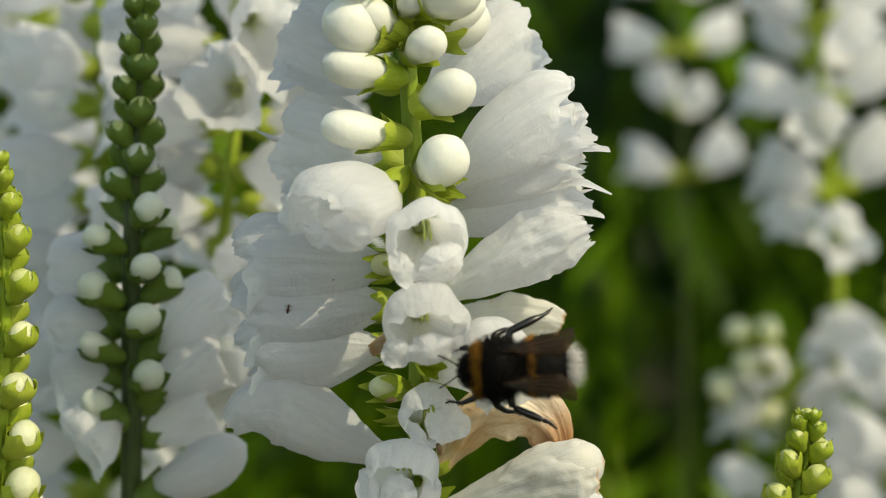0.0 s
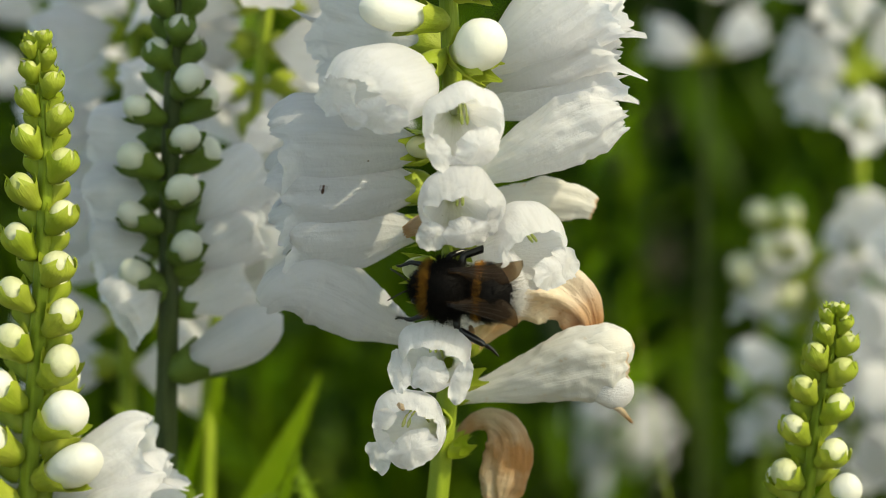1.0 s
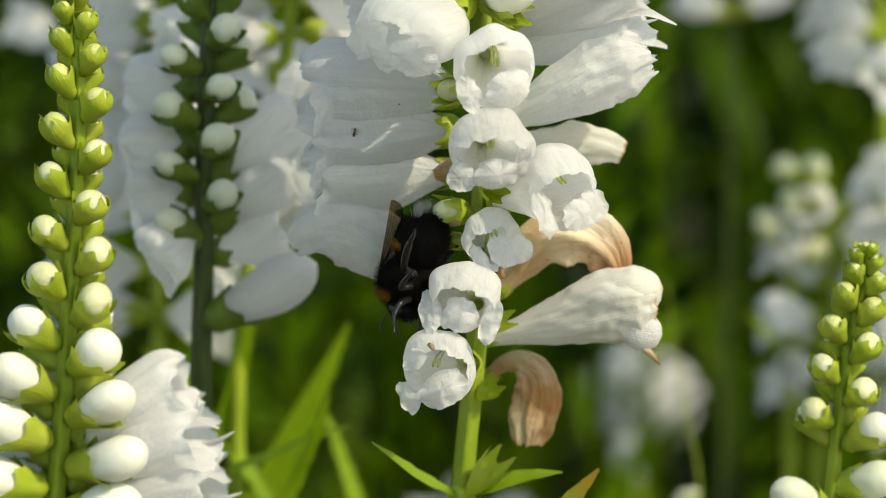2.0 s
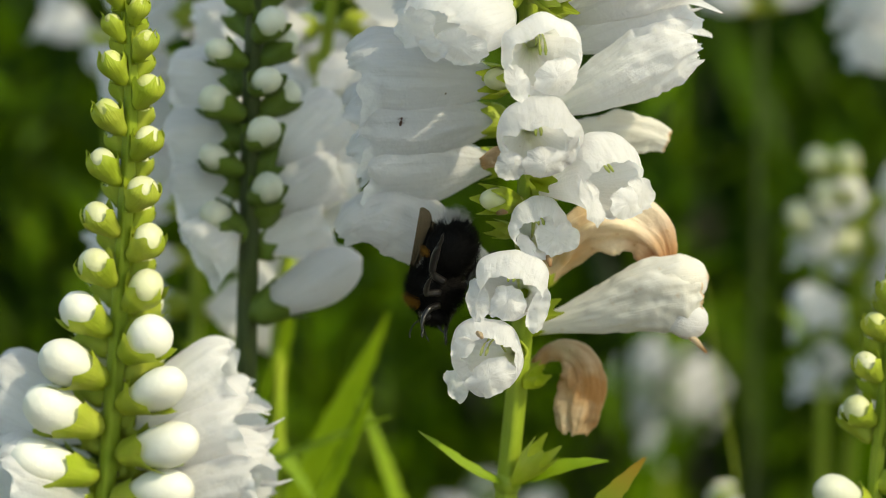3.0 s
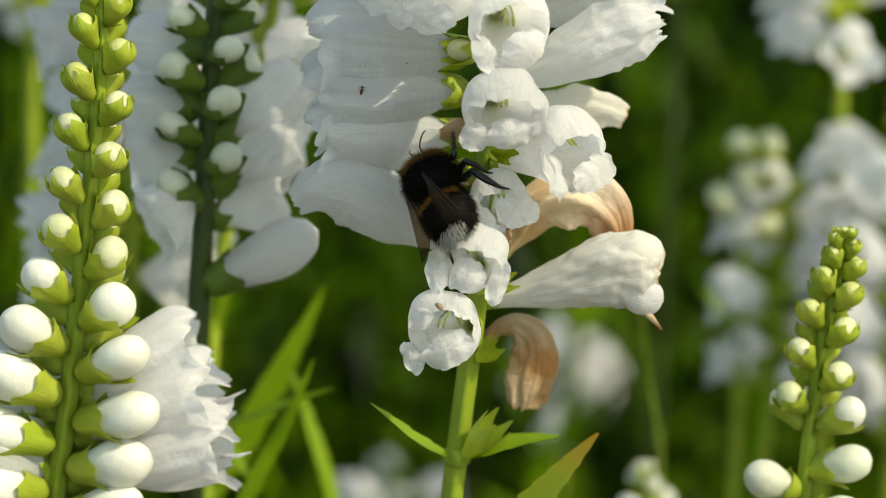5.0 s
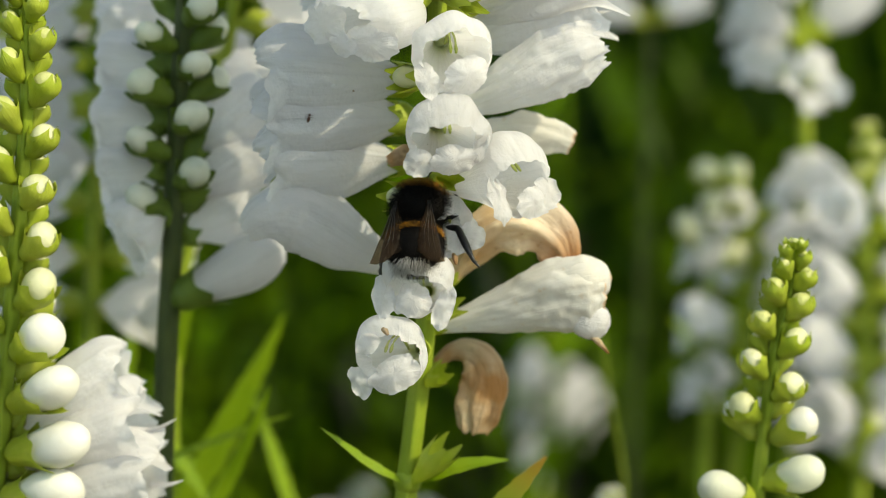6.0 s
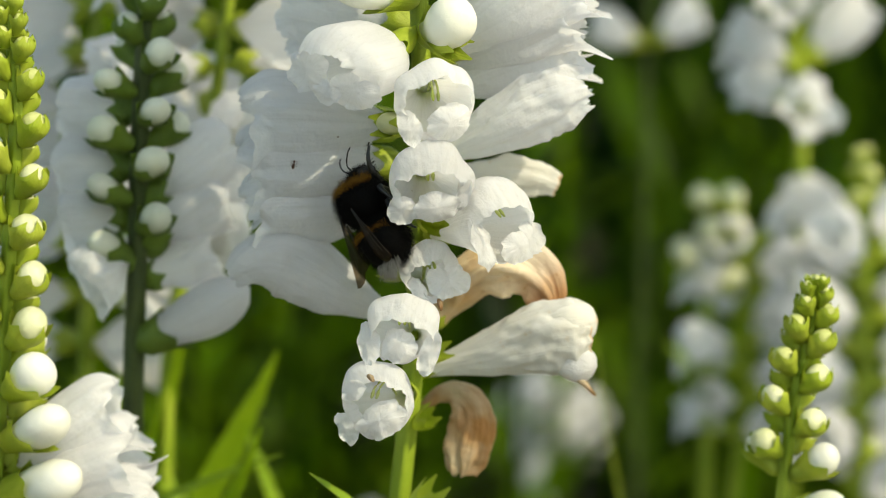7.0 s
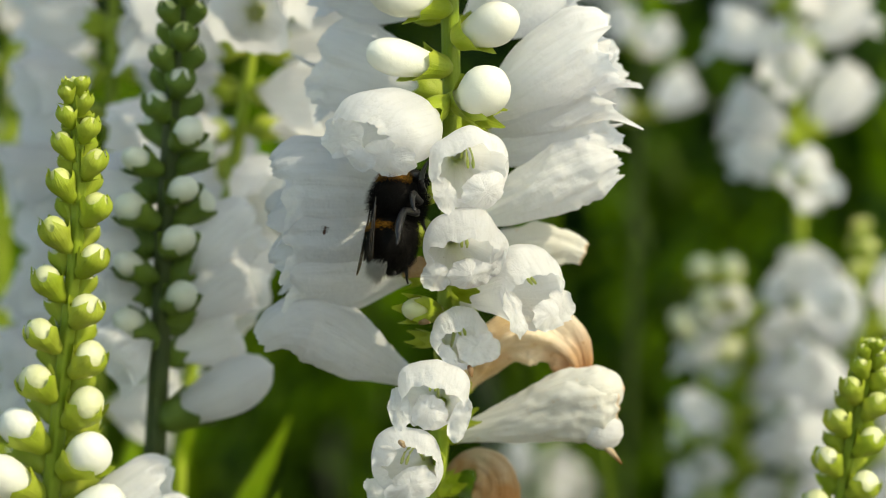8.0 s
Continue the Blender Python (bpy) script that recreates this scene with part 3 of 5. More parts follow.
# ---- ground ----
bm = bmesh.new()
rows = []
N = 90
for j in range(N + 1):
    row = []
    for i in range(N + 1):
        def spread(k):
            x = (k / N * 2 - 1)
            return 60 * abs(x) ** 3.2 * (1 if x > 0 else -1)
        x, y = spread(i), spread(j)
        near = 1 if math.hypot(x, y) < 4 else 0.2
        row.append(Vector((x, y, near * 0.025 * noise.noise(Vector((x * 4, y * 4, 0))) - 0.012)))
    rows.append(row)
grid(bm, N + 1, rows, ring=False)
me = bpy.data.meshes.new("ground")
bm.to_mesh(me)
bm.free()
me.materials.append(EARTH)
tagged(new("ground", me), "dark brown crumbly garden soil under the plants", "ground", kind="structure")

# ---- the plant in the middle, on which the bee climbs ----
MAIN_STEM = [(-3.0, 2.0, ROOT), (-2.0, 1.0, 200.0), (-0.9, 0.0, 447.6), (-0.5, 0.0, 455.0), (0.5, 0.0, 467.3), (2.0, 0.0, 484.2), (2.6, 0.0, 503.2), (2.7, 0.0, 518.7), (2.5, 0.0, 529.3), (2.0, 0.0, 539.2), (1.5, 0.0, 550.4), (1.2, 0.0, 558.6), (1.0, 0.0, 575.3), (1.2, 0.0, 594.6)]
main = plant(MAIN_STEM, 1.5, "white obedient plant with open, budding and withered flowers", "flowering plants", 0.6)
# facing flowers
for k, (b, t, r, up, mouth, lobes) in enumerate((
        ((2.9, -2.0, 524.0), (4.2, -18.0, 524.2), 5.4, (-0.15, 0, 1), (0.04, -0.02, 0.84, 0.60, 0.78), ((0.26, -0.54, 0.58, 0.42, 18, 0.34, 0.16), (-0.70, -0.56, 0.30, 0.46, 14, 0.14, 0.10))),
        ((2.6, -2.0, 512.5), (3.6, -19.0, 513.9), 5.5, (0, 0, 1), (-0.02, -0.10, 0.78, 0.34, 0.72), ((0.16, -0.62, 0.55, 0.36, 6, 0.34, 0.14), (-0.66, -0.70, 0.38, 0.34, -38, 0.14, 0.08), (0.80, -0.30, 0.18, 0.44, -8, 0.08, 0.06))),
        ((3.9, -1.0, 503.4), (14.4, -14.0, 508.6), 5.6, (0.15, 0, 1), (0.10, -0.25, 0.86, 0.48, 0.80), ((0.34, -0.72, 0.48, 0.36, 32, 0.18, 0.16), (0.98, -0.44, 0.36, 0.44, 20, 0.10, 0.05), (-0.62, -0.60, 0.30, 0.62, 18, 0.08, 0.04))),
        ((2.4, 0.0, 495.4), (4.4, -11.0, 501.0), 4.2, (-0.2, 0, 1), (-0.20, -0.20, 0.62, 0.36, 0.66), ((0.36, -0.46, 0.70, 0.66, -12, 0.20, 0.14), (-0.62, -0.62, 0.24, 0.54, 8, 0.10, 0.06))),
        ((2.2, -1.0, 489.0), (-0.2, -15.5, 494.1), 4.9, (0.1, 0, 1), (0.0, -0.30, 0.84, 0.40, 0.66), ((-0.02, -0.58, 0.54, 0.46, 2, 0.24, 0.06), (-0.84, -0.62, 0.30, 0.62, 14, 0.12, 0.02), (0.86, -0.62, 0.28, 0.66, -10, 0.12, 0.02))),
        ((1.5, -1.0, 480.8), (-4.2, -16.5, 484.0), 5.2, (-0.25, 0, 1), (0.16, -0.02, 0.72, 0.36, 0.66), ((0.14, -0.56, 0.74, 0.44, 14, 0.30, 0.10), (-0.88, -0.66, 0.28, 0.46, 22, 0.12, 0.06), (-0.34, 0.30, 0.34, 0.24, 24, 0.10, 0.66))))):
    fl0 = add_bell(main, b, t, r, 1 + k, mouth, lobes, up)
    add_throat(main, fl0, b, t, r, k)
# flowers on one side
add_bell(main, (-0.5, 1.0, 528.4), (-10.2, -15.0, 528.2), 6.5, 7, (-0.20, -0.02, 0.74, 0.26, 0.55), ((-0.66, -0.34, 0.46, 0.56, -20, 0.10, 0.06), (0.46, -0.52, 0.60, 0.50, 24, 0.16, 0.06), (-0.14, -0.74, 0.36, 0.34, 0, 0.14, 0.12)), (0.15, 0, 1), ragged=1.5, domes=(0.62, 0.18), full=True, squash=0.78)
add_flower(main, (1.2, 3.0, 517.7), (-22.0, 3.0, 519.0), 6.3, 8, hood=0.62, crumple=0.085, ruffle=1.1, flare=0.4)
add_flower(main, (1.2, 3.0, 512.6), (-22.2, 3.0, 512.1), 6.3, 9, hood=0.62, crumple=0.085, ruffle=1.1, flare=0.4)
add_flower(main, (1.2, 3.0, 506.7), (-21.9, 3.0, 506.4), 5.5, 10, hood=0.62, crumple=0.085, ruffle=1.1, flare=0.4)
add_flower(main, (2.1, 6.0, 530.9), (-14.8, 16.0, 535.2), 6.2, 12, hood=0.62, crumple=0.085, ruffle=0.75, flare=0.5)
add_flower(main, (1.8, 6.0, 541.7), (-13.4, 16.0, 549.2), 6.2, 13, hood=0.62, crumple=0.085, ruffle=0.75, flare=0.5)
# thin styles that stick out of side flowers
for p, q in (((21.0, 0.0, 534.0), (26.6, -1.5, 534.6)), ((21.5, 2.0, 528.0), (26.2, 1.0, 528.2)), ((-13.0, 14.0, 533.0), (-19.5, 13.0, 535.6))):
    bm = bmesh.new()
    tube(bm, [rel(main, p), rel(main, Vector(p).lerp(Vector(q), 0.6)) - Vector((0, 0, 0.0004)), rel(main, q)], [0.55 * MM, 0.35 * MM, 0.08 * MM], 8)
    part("style", bm, PETAL, main)
# flowers on the other side
add_flower(main, (3.4, 3.0, 526.7), (24.6, 0.0, 540.9), 5.8, 14, hood=0.62, crumple=0.085, ruffle=1.0, flare=0.3)
add_flower(main, (3.5, 4.0, 521.2), (25.5, 4.0, 531.6), 5.4, 15, hood=0.62, crumple=0.085, flare=0.4, ruffle=1.1)
add_flower(main, (3.5, 5.0, 524.0), (25.0, -0.5, 536.0), 4.7, 22, hood=0.5, crumple=0.09, flare=0.5, ruffle=1.3)
add_flower(main, (2.4, 6.0, 537.8), (17.5, 14.0, 549.8), 6.0, 17, hood=0.62, crumple=0.085, ruffle=0.75, flare=0.4)
def add_wilted(root, places, radii, seed, mat, label, **kw):
    f = part("flower", wilted([rel(root, p) for p in places], [r * MM for r in radii], seed, **kw), mat, root, label)
    b, c = rel(root, places[0]), rel(root, places[1])
    part("calyx", calyx_mesh(b - (c - b).normalized() * 1.5 * MM, c - b, (0, -0.3, 1), 3.4 * MM, max(1.1, radii[0] + 0.3) * MM, seed), CALYX, f)


add_wilted(main, ((3.5, 3.0, 513.0), (8.5, 2.0, 515.6), (13.5, 1.0, 518.2), (18.0, 0.5, 520.8), (22.0, 0.0, 522.6), (25.2, 0.0, 523.6)), (0.9, 2.3, 3.7, 4.6, 4.5, 2.8), 16, PETAL, "fading white flower with crumpled lips", folds=5, depth=0.17, tear=0.55, flat=0.85, n=72, m=60)
add_wilted(main, ((4.5, 6.0, 507.6), (9.5, 7.0, 509.3), (15.0, 8.0, 510.0), (19.5, 8.0, 509.6), (22.3, 8.0, 508.6)), (1.0, 2.2, 2.9, 2.3, 1.4), 18, FADED, "shrivelled beige flower", depth=0.25)
add_wilted(main, ((5.0, 4.0, 489.5), (8.0, 4.0, 494.0), (12.0, 3.0, 497.6), (16.6, 2.5, 498.0), (20.0, 2.0, 495.6), (21.4, 2.0, 492.0)), (1.1, 2.3, 3.2, 3.3, 2.7, 1.5), 19, WITHERED, "withered tan flower bent over", folds=5, depth=0.46, tear=0.9, flat=0.8, n=72, m=64)
add_wilted(main, ((3.0, 1.0, 483.6), (9.0, 0.0, 485.4), (15.0, -1.0, 487.4), (20.0, -2.0, 489.0), (24.0, -2.5, 489.8), (26.2, -2.5, 490.0)), (0.9, 2.2, 3.7, 4.9, 5.1, 3.4), 20, FADED, "fading cream flower with brown edges", folds=3, depth=0.13, tear=0.22, flat=0.85, n=72, m=60)
for p, q, r, mat, label in (((20.6, -3.0, 486.4), (27.2, -4.6, 485.4), 2.6, PETAL, "curled white lower lip of the fading flower"), ((17.0, -2.0, 490.2), (27.4, -3.2, 491.6), 3.6, FADED, "rounded upper lip of the fading flower")):
    p, q = rel(main, p), rel(main, q)
    part("petal", bud_mesh(p, q - p, (0, 0, 1), (q - p).length, r * MM, 5 + r, n=30, m=22), mat, main, label)
bm = bmesh.new()
tube(bm, [rel(main, (24.0, -5.0, 484.6)), rel(main, (25.6, -5.6, 483.4)), rel(main, (27.0, -5.6, 481.8))], [0.4 * MM, 0.45 * MM, 0.15 * MM], 8)
part("style", bm, WITHERED, main, "dry orange style")
add_wilted(main, ((3.2, 4.0, 476.8), (5.6, 4.0, 479.2), (8.0, 3.5, 479.6), (10.0, 3.0, 478.0), (10.5, 3.0, 474.6), (9.6, 3.0, 470.8), (9.2, 3.0, 468.2)), (0.7, 1.0, 1.6, 2.6, 3.2, 3.1, 2.0), 21, BROWN, "dried brown hanging flower", folds=3, depth=0.28, tear=0.6, flat=0.6, n=64)
for p, q in (((-1.6, -9.0, 501.9), (-0.4, -10.5, 502.3)), ((5.0, -12.0, 496.6), (5.3, -13.6, 495.6)), ((-4.4, -17.8, 487.6), (-3.7, -18.6, 487.0))):
    bm = bmesh.new()
    tube(bm, [rel(main, p), rel(main, Vector(p).lerp(Vector(q), 0.5)) + Vector((0, -0.0002, 0.0002)), rel(main, q)], [0.30 * MM, 0.42 * MM, 0.18 * MM], 9)
    part("style", bm, BROWN, main, "dry brown style tip")
add_wilted(main, ((0.5, 4.0, 490.0), (-4.0, 4.0, 492.2), (-8.6, 3.0, 494.8), (-13.0, 2.0, 497.6), (-16.8, 1.5, 499.2), (-20.2, 1.0, 498.8), (-23.0, 1.0, 496.8)), (0.7, 2.0, 3.9, 5.0, 4.9, 3.5, 1.8), 11, PETAL, "", folds=2, depth=0.05, tear=0.35, flat=0.95)
add_wilted(main, ((2.4, 0.0, 507.2), (0.4, -2.0, 508.0), (-1.8, -3.6, 508.4), (-3.8, -4.2, 507.8)), (0.5, 0.9, 1.3, 0.8), 24, BROWN, "small dried reddish-brown flower", folds=3, depth=0.25, tear=0.5)
# buds
for k, (b, t, r) in enumerate((
        ((2.1, -2.0, 535.7), (-9.7, -7.0, 538.1), 2.9), ((1.8, -2.0, 543.6), (-9.4, -7.0, 546.2), 2.75), ((1.6, -2.0, 549.1), (-5.1, -6.0, 553.5), 2.55),
        ((2.9, -2.0, 530.8), (8.1, -11.0, 534.7), 3.5), ((2.3, -2.0, 539.5), (10.0, -9.0, 543.5), 3.05), ((1.8, -2.0, 546.2), (5.7, -9.0, 549.7), 2.5),
        ((1.6, 2.0, 548.1), (12.3, 2.0, 553.9), 2.9), ((1.6, -2.0, 551.7), (3.1, -7.0, 555.7), 2.1), ((1.4, -2.0, 554.3), (-1.8, -5.0, 558.8), 2.0),
        ((1.3, 2.0, 555.5), (4.9, 0.0, 560.0), 1.9), ((1.3, 0.0, 557.1), (1.2, -3.0, 561.6), 1.6))):
    add_bud(main, b, t, r, 30 + k)
# unseen upper spike, added dense and large to shade the spike behind
rank_spike(main, along(MAIN_STEM), Vector(MAIN_STEM[-1]).z - 1, 13, 40, 3, step=3.5, white_from=2, size=1.2)
# empty and young calyces along the stem
for k, (b, t, r) in enumerate((
        ((2.1, -3.0, 531.0), (7.6, -9.0, 530.0), 1.8), ((2.1, -3.0, 532.1), (-1.6, -8.0, 529.6), 1.8), ((2.6, -2.0, 519.0), (-2.9, -7.0, 519.6), 1.9), ((2.4, -2.0, 502.0), (-3.4, -8.0, 503.6), 1.9), ((2.5, -2.0, 505.6), (4.6, -9.0, 506.4), 1.5),
        ((2.2, -1.0, 485.5), (6.2, -4.0, 488.0), 1.5), ((2.0, 0.0, 475.5), (4.6, -2.5, 478.0), 1.4), ((2.4, -1.0, 497.5), (-2.2, -5.0, 499.0), 1.2))):
    b0, t0 = rel(main, b), rel(main, t)
    part("calyx", calyx_mesh(b0, t0 - b0, (0, 0, 1), (t0 - b0).length, r * MM, 60 + k), CALYX, main)
    if k in (2, 3):
        part("bud", bud_mesh(b0.lerp(t0, 0.2), t0 - b0, (0, 0, 1), (t0 - b0).length * 0.85, r * 0.9 * MM, 60 + k), BUD_YOUNG, main)
cb0, ct0 = rel(main, (0.5, -1.0, 461.5)), rel(main, (5.3, -4.0, 467.9))
part("calyx", calyx_mesh(cb0, ct0 - cb0, (0, 0, 1), (ct0 - cb0).length, 2.0 * MM, 66), CALYX, main, "empty green calyx")
bm = bmesh.new()
NODE_Z = Vector((-0.3, 0.0, 461.6)).z
ring = [along(MAIN_STEM)(z) * MM - main.location for z in (NODE_Z - 1.4, NODE_Z - 0.5, NODE_Z + 0.5, NODE_Z + 1.4)]
tube(bm, ring, [1.3 * MM, 1.75 * MM, 1.75 * MM, 1.3 * MM], 14, 0.12)
part("node", bm, STEM, main)
part("leaf", leaf_mesh(rel(main, (-0.3, -1.0, 461.5)), rel(main, (-12.4, -6.0, 470.9)), (0.6, -0.3, 0.9), 3.2 * MM, 1, sag=-0.08, teeth=4), LEAF, main)
part("leaf", leaf_mesh(rel(main, (0.2, -1.0, 461.5)), rel(main, (13.9, -4.0, 466.1)), (-0.2, -0.5, 0.9), 3.4 * MM, 2, sag=0.10, teeth=4), LEAF, main)
part("leaf", leaf_mesh(rel(main, (-0.6, 2.0, 441.9)), rel(main, (18.7, -8.0, 467.7)), (0.5, -0.55, 0.65), 5.4 * MM, 3, sag=0.03, teeth=11), LEAF_TAWNY, main, "leaf turning orange at its tip")
part("leaf", leaf_mesh(rel(main, (-0.6, 20.0, 435.3)), rel(main, (-23.2, 60.0, 431.2)), (0, 0, 1), 16.0 * MM, 4, sag=0.2, teeth=9), LEAF, main)

# ---- the budding spike in front on one side ----
FL = [(-64.0, 6.0, ROOT), (-60.0, 4.0, 250.0), (-58.5, 0.0, 444.3), (-56.2, 0.0, 465.7), (-54.5, 0.0, 484.2), (-52.9, -1.0, 501.9), (-51.7, -2.0, 519.0), (-52.3, -2.0, 530.4), (-52.9, -2.0, 534.2)]
front_left = plant(FL, 1.6, "budding obedient plant spike, green above, white flowers below", "flowering plants", 0.35)


bud_spike(front_left, along(FL), 532.5, 27, 5, 1.0)
for k, (b, t, r) in enumerate((((-55.2, 3.0, 466.5), (-38.0, 2.0, 478.6), 5.6), ((-55.8, 3.0, 462.3), (-35.7, 0.0, 471.8), 5.6), ((-56.1, 3.0, 456.8), (-33.2, 0.0, 464.6), 5.8),
                               ((-56.7, 4.0, 465.4), (-73.0, 3.0, 475.6), 5.8), ((-57.2, 3.0, 456.3), (-72.3, -4.0, 464.6), 6.0), ((-56.5, 6.0, 457.2), (-44.4, 10.0, 468.5), 5.4))):
    add_flower(front_left, b, t, r, 80 + k, hood=0.55, flare=0.45, ruffle=1.2, crumple=0.06)

for p, q in (((-37.0, 1.0, 468.0), (-31.6, 0.0, 470.6)), ((-35.0, 0.0, 461.0), (-30.6, -1.0, 462.0))):
    bm = bmesh.new()
    tube(bm, [rel(front_left, p), rel(front_left, Vector(p).lerp(Vector(q), 0.6)) - Vector((0, 0, 0.0003)), rel(front_left, q)], [0.45 * MM, 0.30 * MM, 0.08 * MM], 8)
    part("style", bm, PETAL, front_left)

# ---- the budding spike in front on the other side ----
FR = [(58.0, 4.0, ROOT), (56.0, 2.0, 250.0), (50.7, 0.0, 444.3), (51.3, 0.0, 464.9), (52.4, -1.0, 481.3), (54.3, -1.0, 490.9), (54.2, -2.0, 496.6)]
front_right = plant(FR, 1.3, "short green obedient plant spike with closed buds", "flowering plants", 0.35)
bud_spike(front_right, along(FR), 495.5, 13, 8, 0.55, 0.88)
for k, (b, t, r) in enumerate((((51.3, 1.0, 462.0), (60.0, -3.0, 464.6), 2.7), ((51.0, 1.0, 459.0), (42.4, -3.0, 462.4), 2.7), ((51.2, 0.0, 455.5), (58.5, -8.0, 457.6), 3.3), ((50.9, 1.0, 452.6), (41.0, -3.0, 454.4), 2.9), ((51.0, 2.0, 448.5), (61.0, -2.0, 451.0), 3.3))):
    # the duller bud colour stands in for shade on these low buds
    add_bud(front_right, b, t, r, 101 + k, cup=0.40, mat=BUD_PALE_SHADED)

# ---- the shaded spike behind ----
MID = [(-36.0, 26.0, ROOT), (-36.0, 24.0, 250.0), (-38.3, 20.0, 448.4), (-37.8, 20.0, 474.1), (-37.2, 20.0, 489.7), (-36.4, 20.0, 514.3), (-35.4, 20.0, 530.4), (-34.0, 20.0, 546.2), (-33.5, 20.0, 557.5)]
middle = plant(MID, 1.7, "obedient plant spike with paired white buds in shaded deep green cups", "flowering plants", 0.5, mat=STEM_DEEP_SHADED)
rank_spike(middle, along(MID), Vector(MID[-1]).z - 1, 19, 30, 11, step=3.4, white_from=11, size=0.95, bud_size=0.80, tilt=1.45, cups=(0.66, 0.95), cup_mat=CALYX_DEEP_SHADED, mat=BUD_PALE_SHADED)
for k, (b, t, r) in enumerate((((-36.7, 20.0, 496.7), (-24.7, 24.0, 504.1), 4.8), ((-36.4, 20.0, 502.4), (-23.9, 26.0, 512.0), 4.6), ((-37.1, 20.0, 495.8), (-44.6, 16.0, 491.8), 4.8), ((-36.8, 22.0, 507.8), (-48.1, 26.0, 507.5), 5.0), ((-36.5, 22.0, 516.0), (-47.3, 28.0, 515.8), 5.0), ((-37.2, 22.0, 490.4), (-25.8, 24.0, 496.7), 4.8),
                               ((-37.2, 22.0, 501.2), (-47.6, 24.0, 499.2), 5.0))):
    add_flower(middle, b, t, r, 120 + k, hood=0.4, flare=0.3, cup_mat=CALYX_DEEP_SHADED)
add_bud(middle, (-37.4, 20.0, 481.8), (-20.5, 18.0, 490.8), 4.3, 131, cup=0.26, mat=PETAL, cup_mat=CALYX_DEEP_SHADED)


# ---- spikes further back ----
def back_plant(top, foot, depth_label, seed, buds, opens, size=1.0, step=4.6, turn=30, white_from=6, thickness=1.6, bud_size=1.0, open_rise=(-0.12, 0.28), stem_mat=None):
    top, foot = Vector(top), Vector(foot)
    stem = [Vector((foot.x, foot.y, ROOT)), foot.lerp(Vector((foot.x, foot.y, ROOT)), 0.5), foot, foot.lerp(top, 0.5) + Vector((0.8, 0, 0)), top]
    p = plant(stem, thickness, depth_label, "flowering plants", 0.4, mat=stem_mat)
    rank_spike(p, along(stem), top.z - 1, buds + opens, turn, seed, step=step, white_from=white_from, open_from=buds, size=size, bud_size=bud_size, open_rise=open_rise)
    return p


back_plant((-21.2, 55.0, 563.1), (-36.0, 62.0, 462.0), "white obedient plant spike crowded with open flowers", 21, 2, 10, turn=20, step=6.0, size=1.1)
back_plant((-47.5, 75.0, 562.4), (-50.1, 75.0, 467.0), "pale obedient plant spike in full white flower", 22, 2, 12, size=0.95, turn=40, step=7.0)
back_plant((-71.6, 170.0, 558.8), (-74.8, 170.0, 485.5), "far obedient plant spike with white flowers", 31, 2, 10, size=0.8, step=6.0, turn=10, open_rise=(0.3, 0.9))
back_plant((76.1, 160.0, 549.8), (82.5, 160.0, 481.7), "tall obedient plant spike with white flowers", 23, 1, 7, size=0.95, step=8.5, turn=10, open_rise=(0.3, 0.9))
back_plant((92.6, 150.0, 489.0), (95.0, 150.0, 421.1), "obedient plant spike with dense white flowers", 24, 3, 9, size=0.95, step=6.2, turn=35, open_rise=(0.2, 0.8))
tip_plant = plant([(66.2, 160.0, ROOT), (66.4, 160.0, 250.0), (65.6, 160.0, 440.0), (65.2, 160.0, 466.0), (66.0, 160.0, 479.0)], 1.3, "slender obedient plant spike with yellow-green buds at its tip", "flowering plants", 0.6)
for k, (b, t, r) in enumerate((((65.9, 160.0, 476.0), (61.4, 156.0, 480.6), 2.6), ((65.9, 160.0, 476.0), (70.2, 157.0, 480.8), 2.6), ((65.6, 160.0, 471.0), (71.0, 155.0, 474.6), 2.8), ((65.5, 159.0, 469.0), (64.0, 154.0, 475.0), 2.5), ((65.2, 160.0, 463.0), (57.6, 157.0, 470.0), 2.9), ((65.2, 160.0, 460.0), (71.6, 156.0, 464.0), 2.6))):
    add_bud(tip_plant, b, t, r, 150 + k, cup=0.62 if k != 4 else 0.4, mat=BUD_YOUNG)
tl0, tl1 = rel(tip_plant, (65.6, 159.0, 436.0)), rel(tip_plant, (55.5, 150.0, 452.0))
part("leaf", leaf_mesh(tl0, tl1, (0.6, -0.4, 0.6), 4.5 * MM, 9, sag=0.1, teeth=5), LEAF, tip_plant)
back_plant((73.0, 160.0, 470.0), (71.0, 160.0, 405.0), "obedient plant spike of small white flowers", 25, 0, 8, size=0.68, step=6.2, turn=35, open_rise=(0.1, 0.6))
back_plant((55.0, 230.0, 573.0), (59.4, 230.0, 498.7), "obedient plant spike with yellow-green buds and white flowers", 26, 2, 5, size=0.75, step=14, turn=15, thickness=0.8, stem_mat=STEM_DEEP_SHADED, bud_size=1.8, open_rise=(0.2, 0.9))
back_plant((47.8, 330.0, 407.3), (47.6, 330.0, 360.5), "small obedient plant spike hung with white flowers", 27, 0, 5, size=0.95, turn=85, step=7, open_rise=(-1.6, -0.8))
back_plant((2.1, 260.0, 380.9), (2.2, 260.0, 340.1), "low obedient plant spike with white flowers", 28, 1, 4, size=0.8, turn=25)
back_plant((42.3, 120.0, 424.3), (42.8, 120.0, 393.0), "low obedient plant spike with round white buds", 29, 4, 3, size=0.8, turn=25, white_from=1)

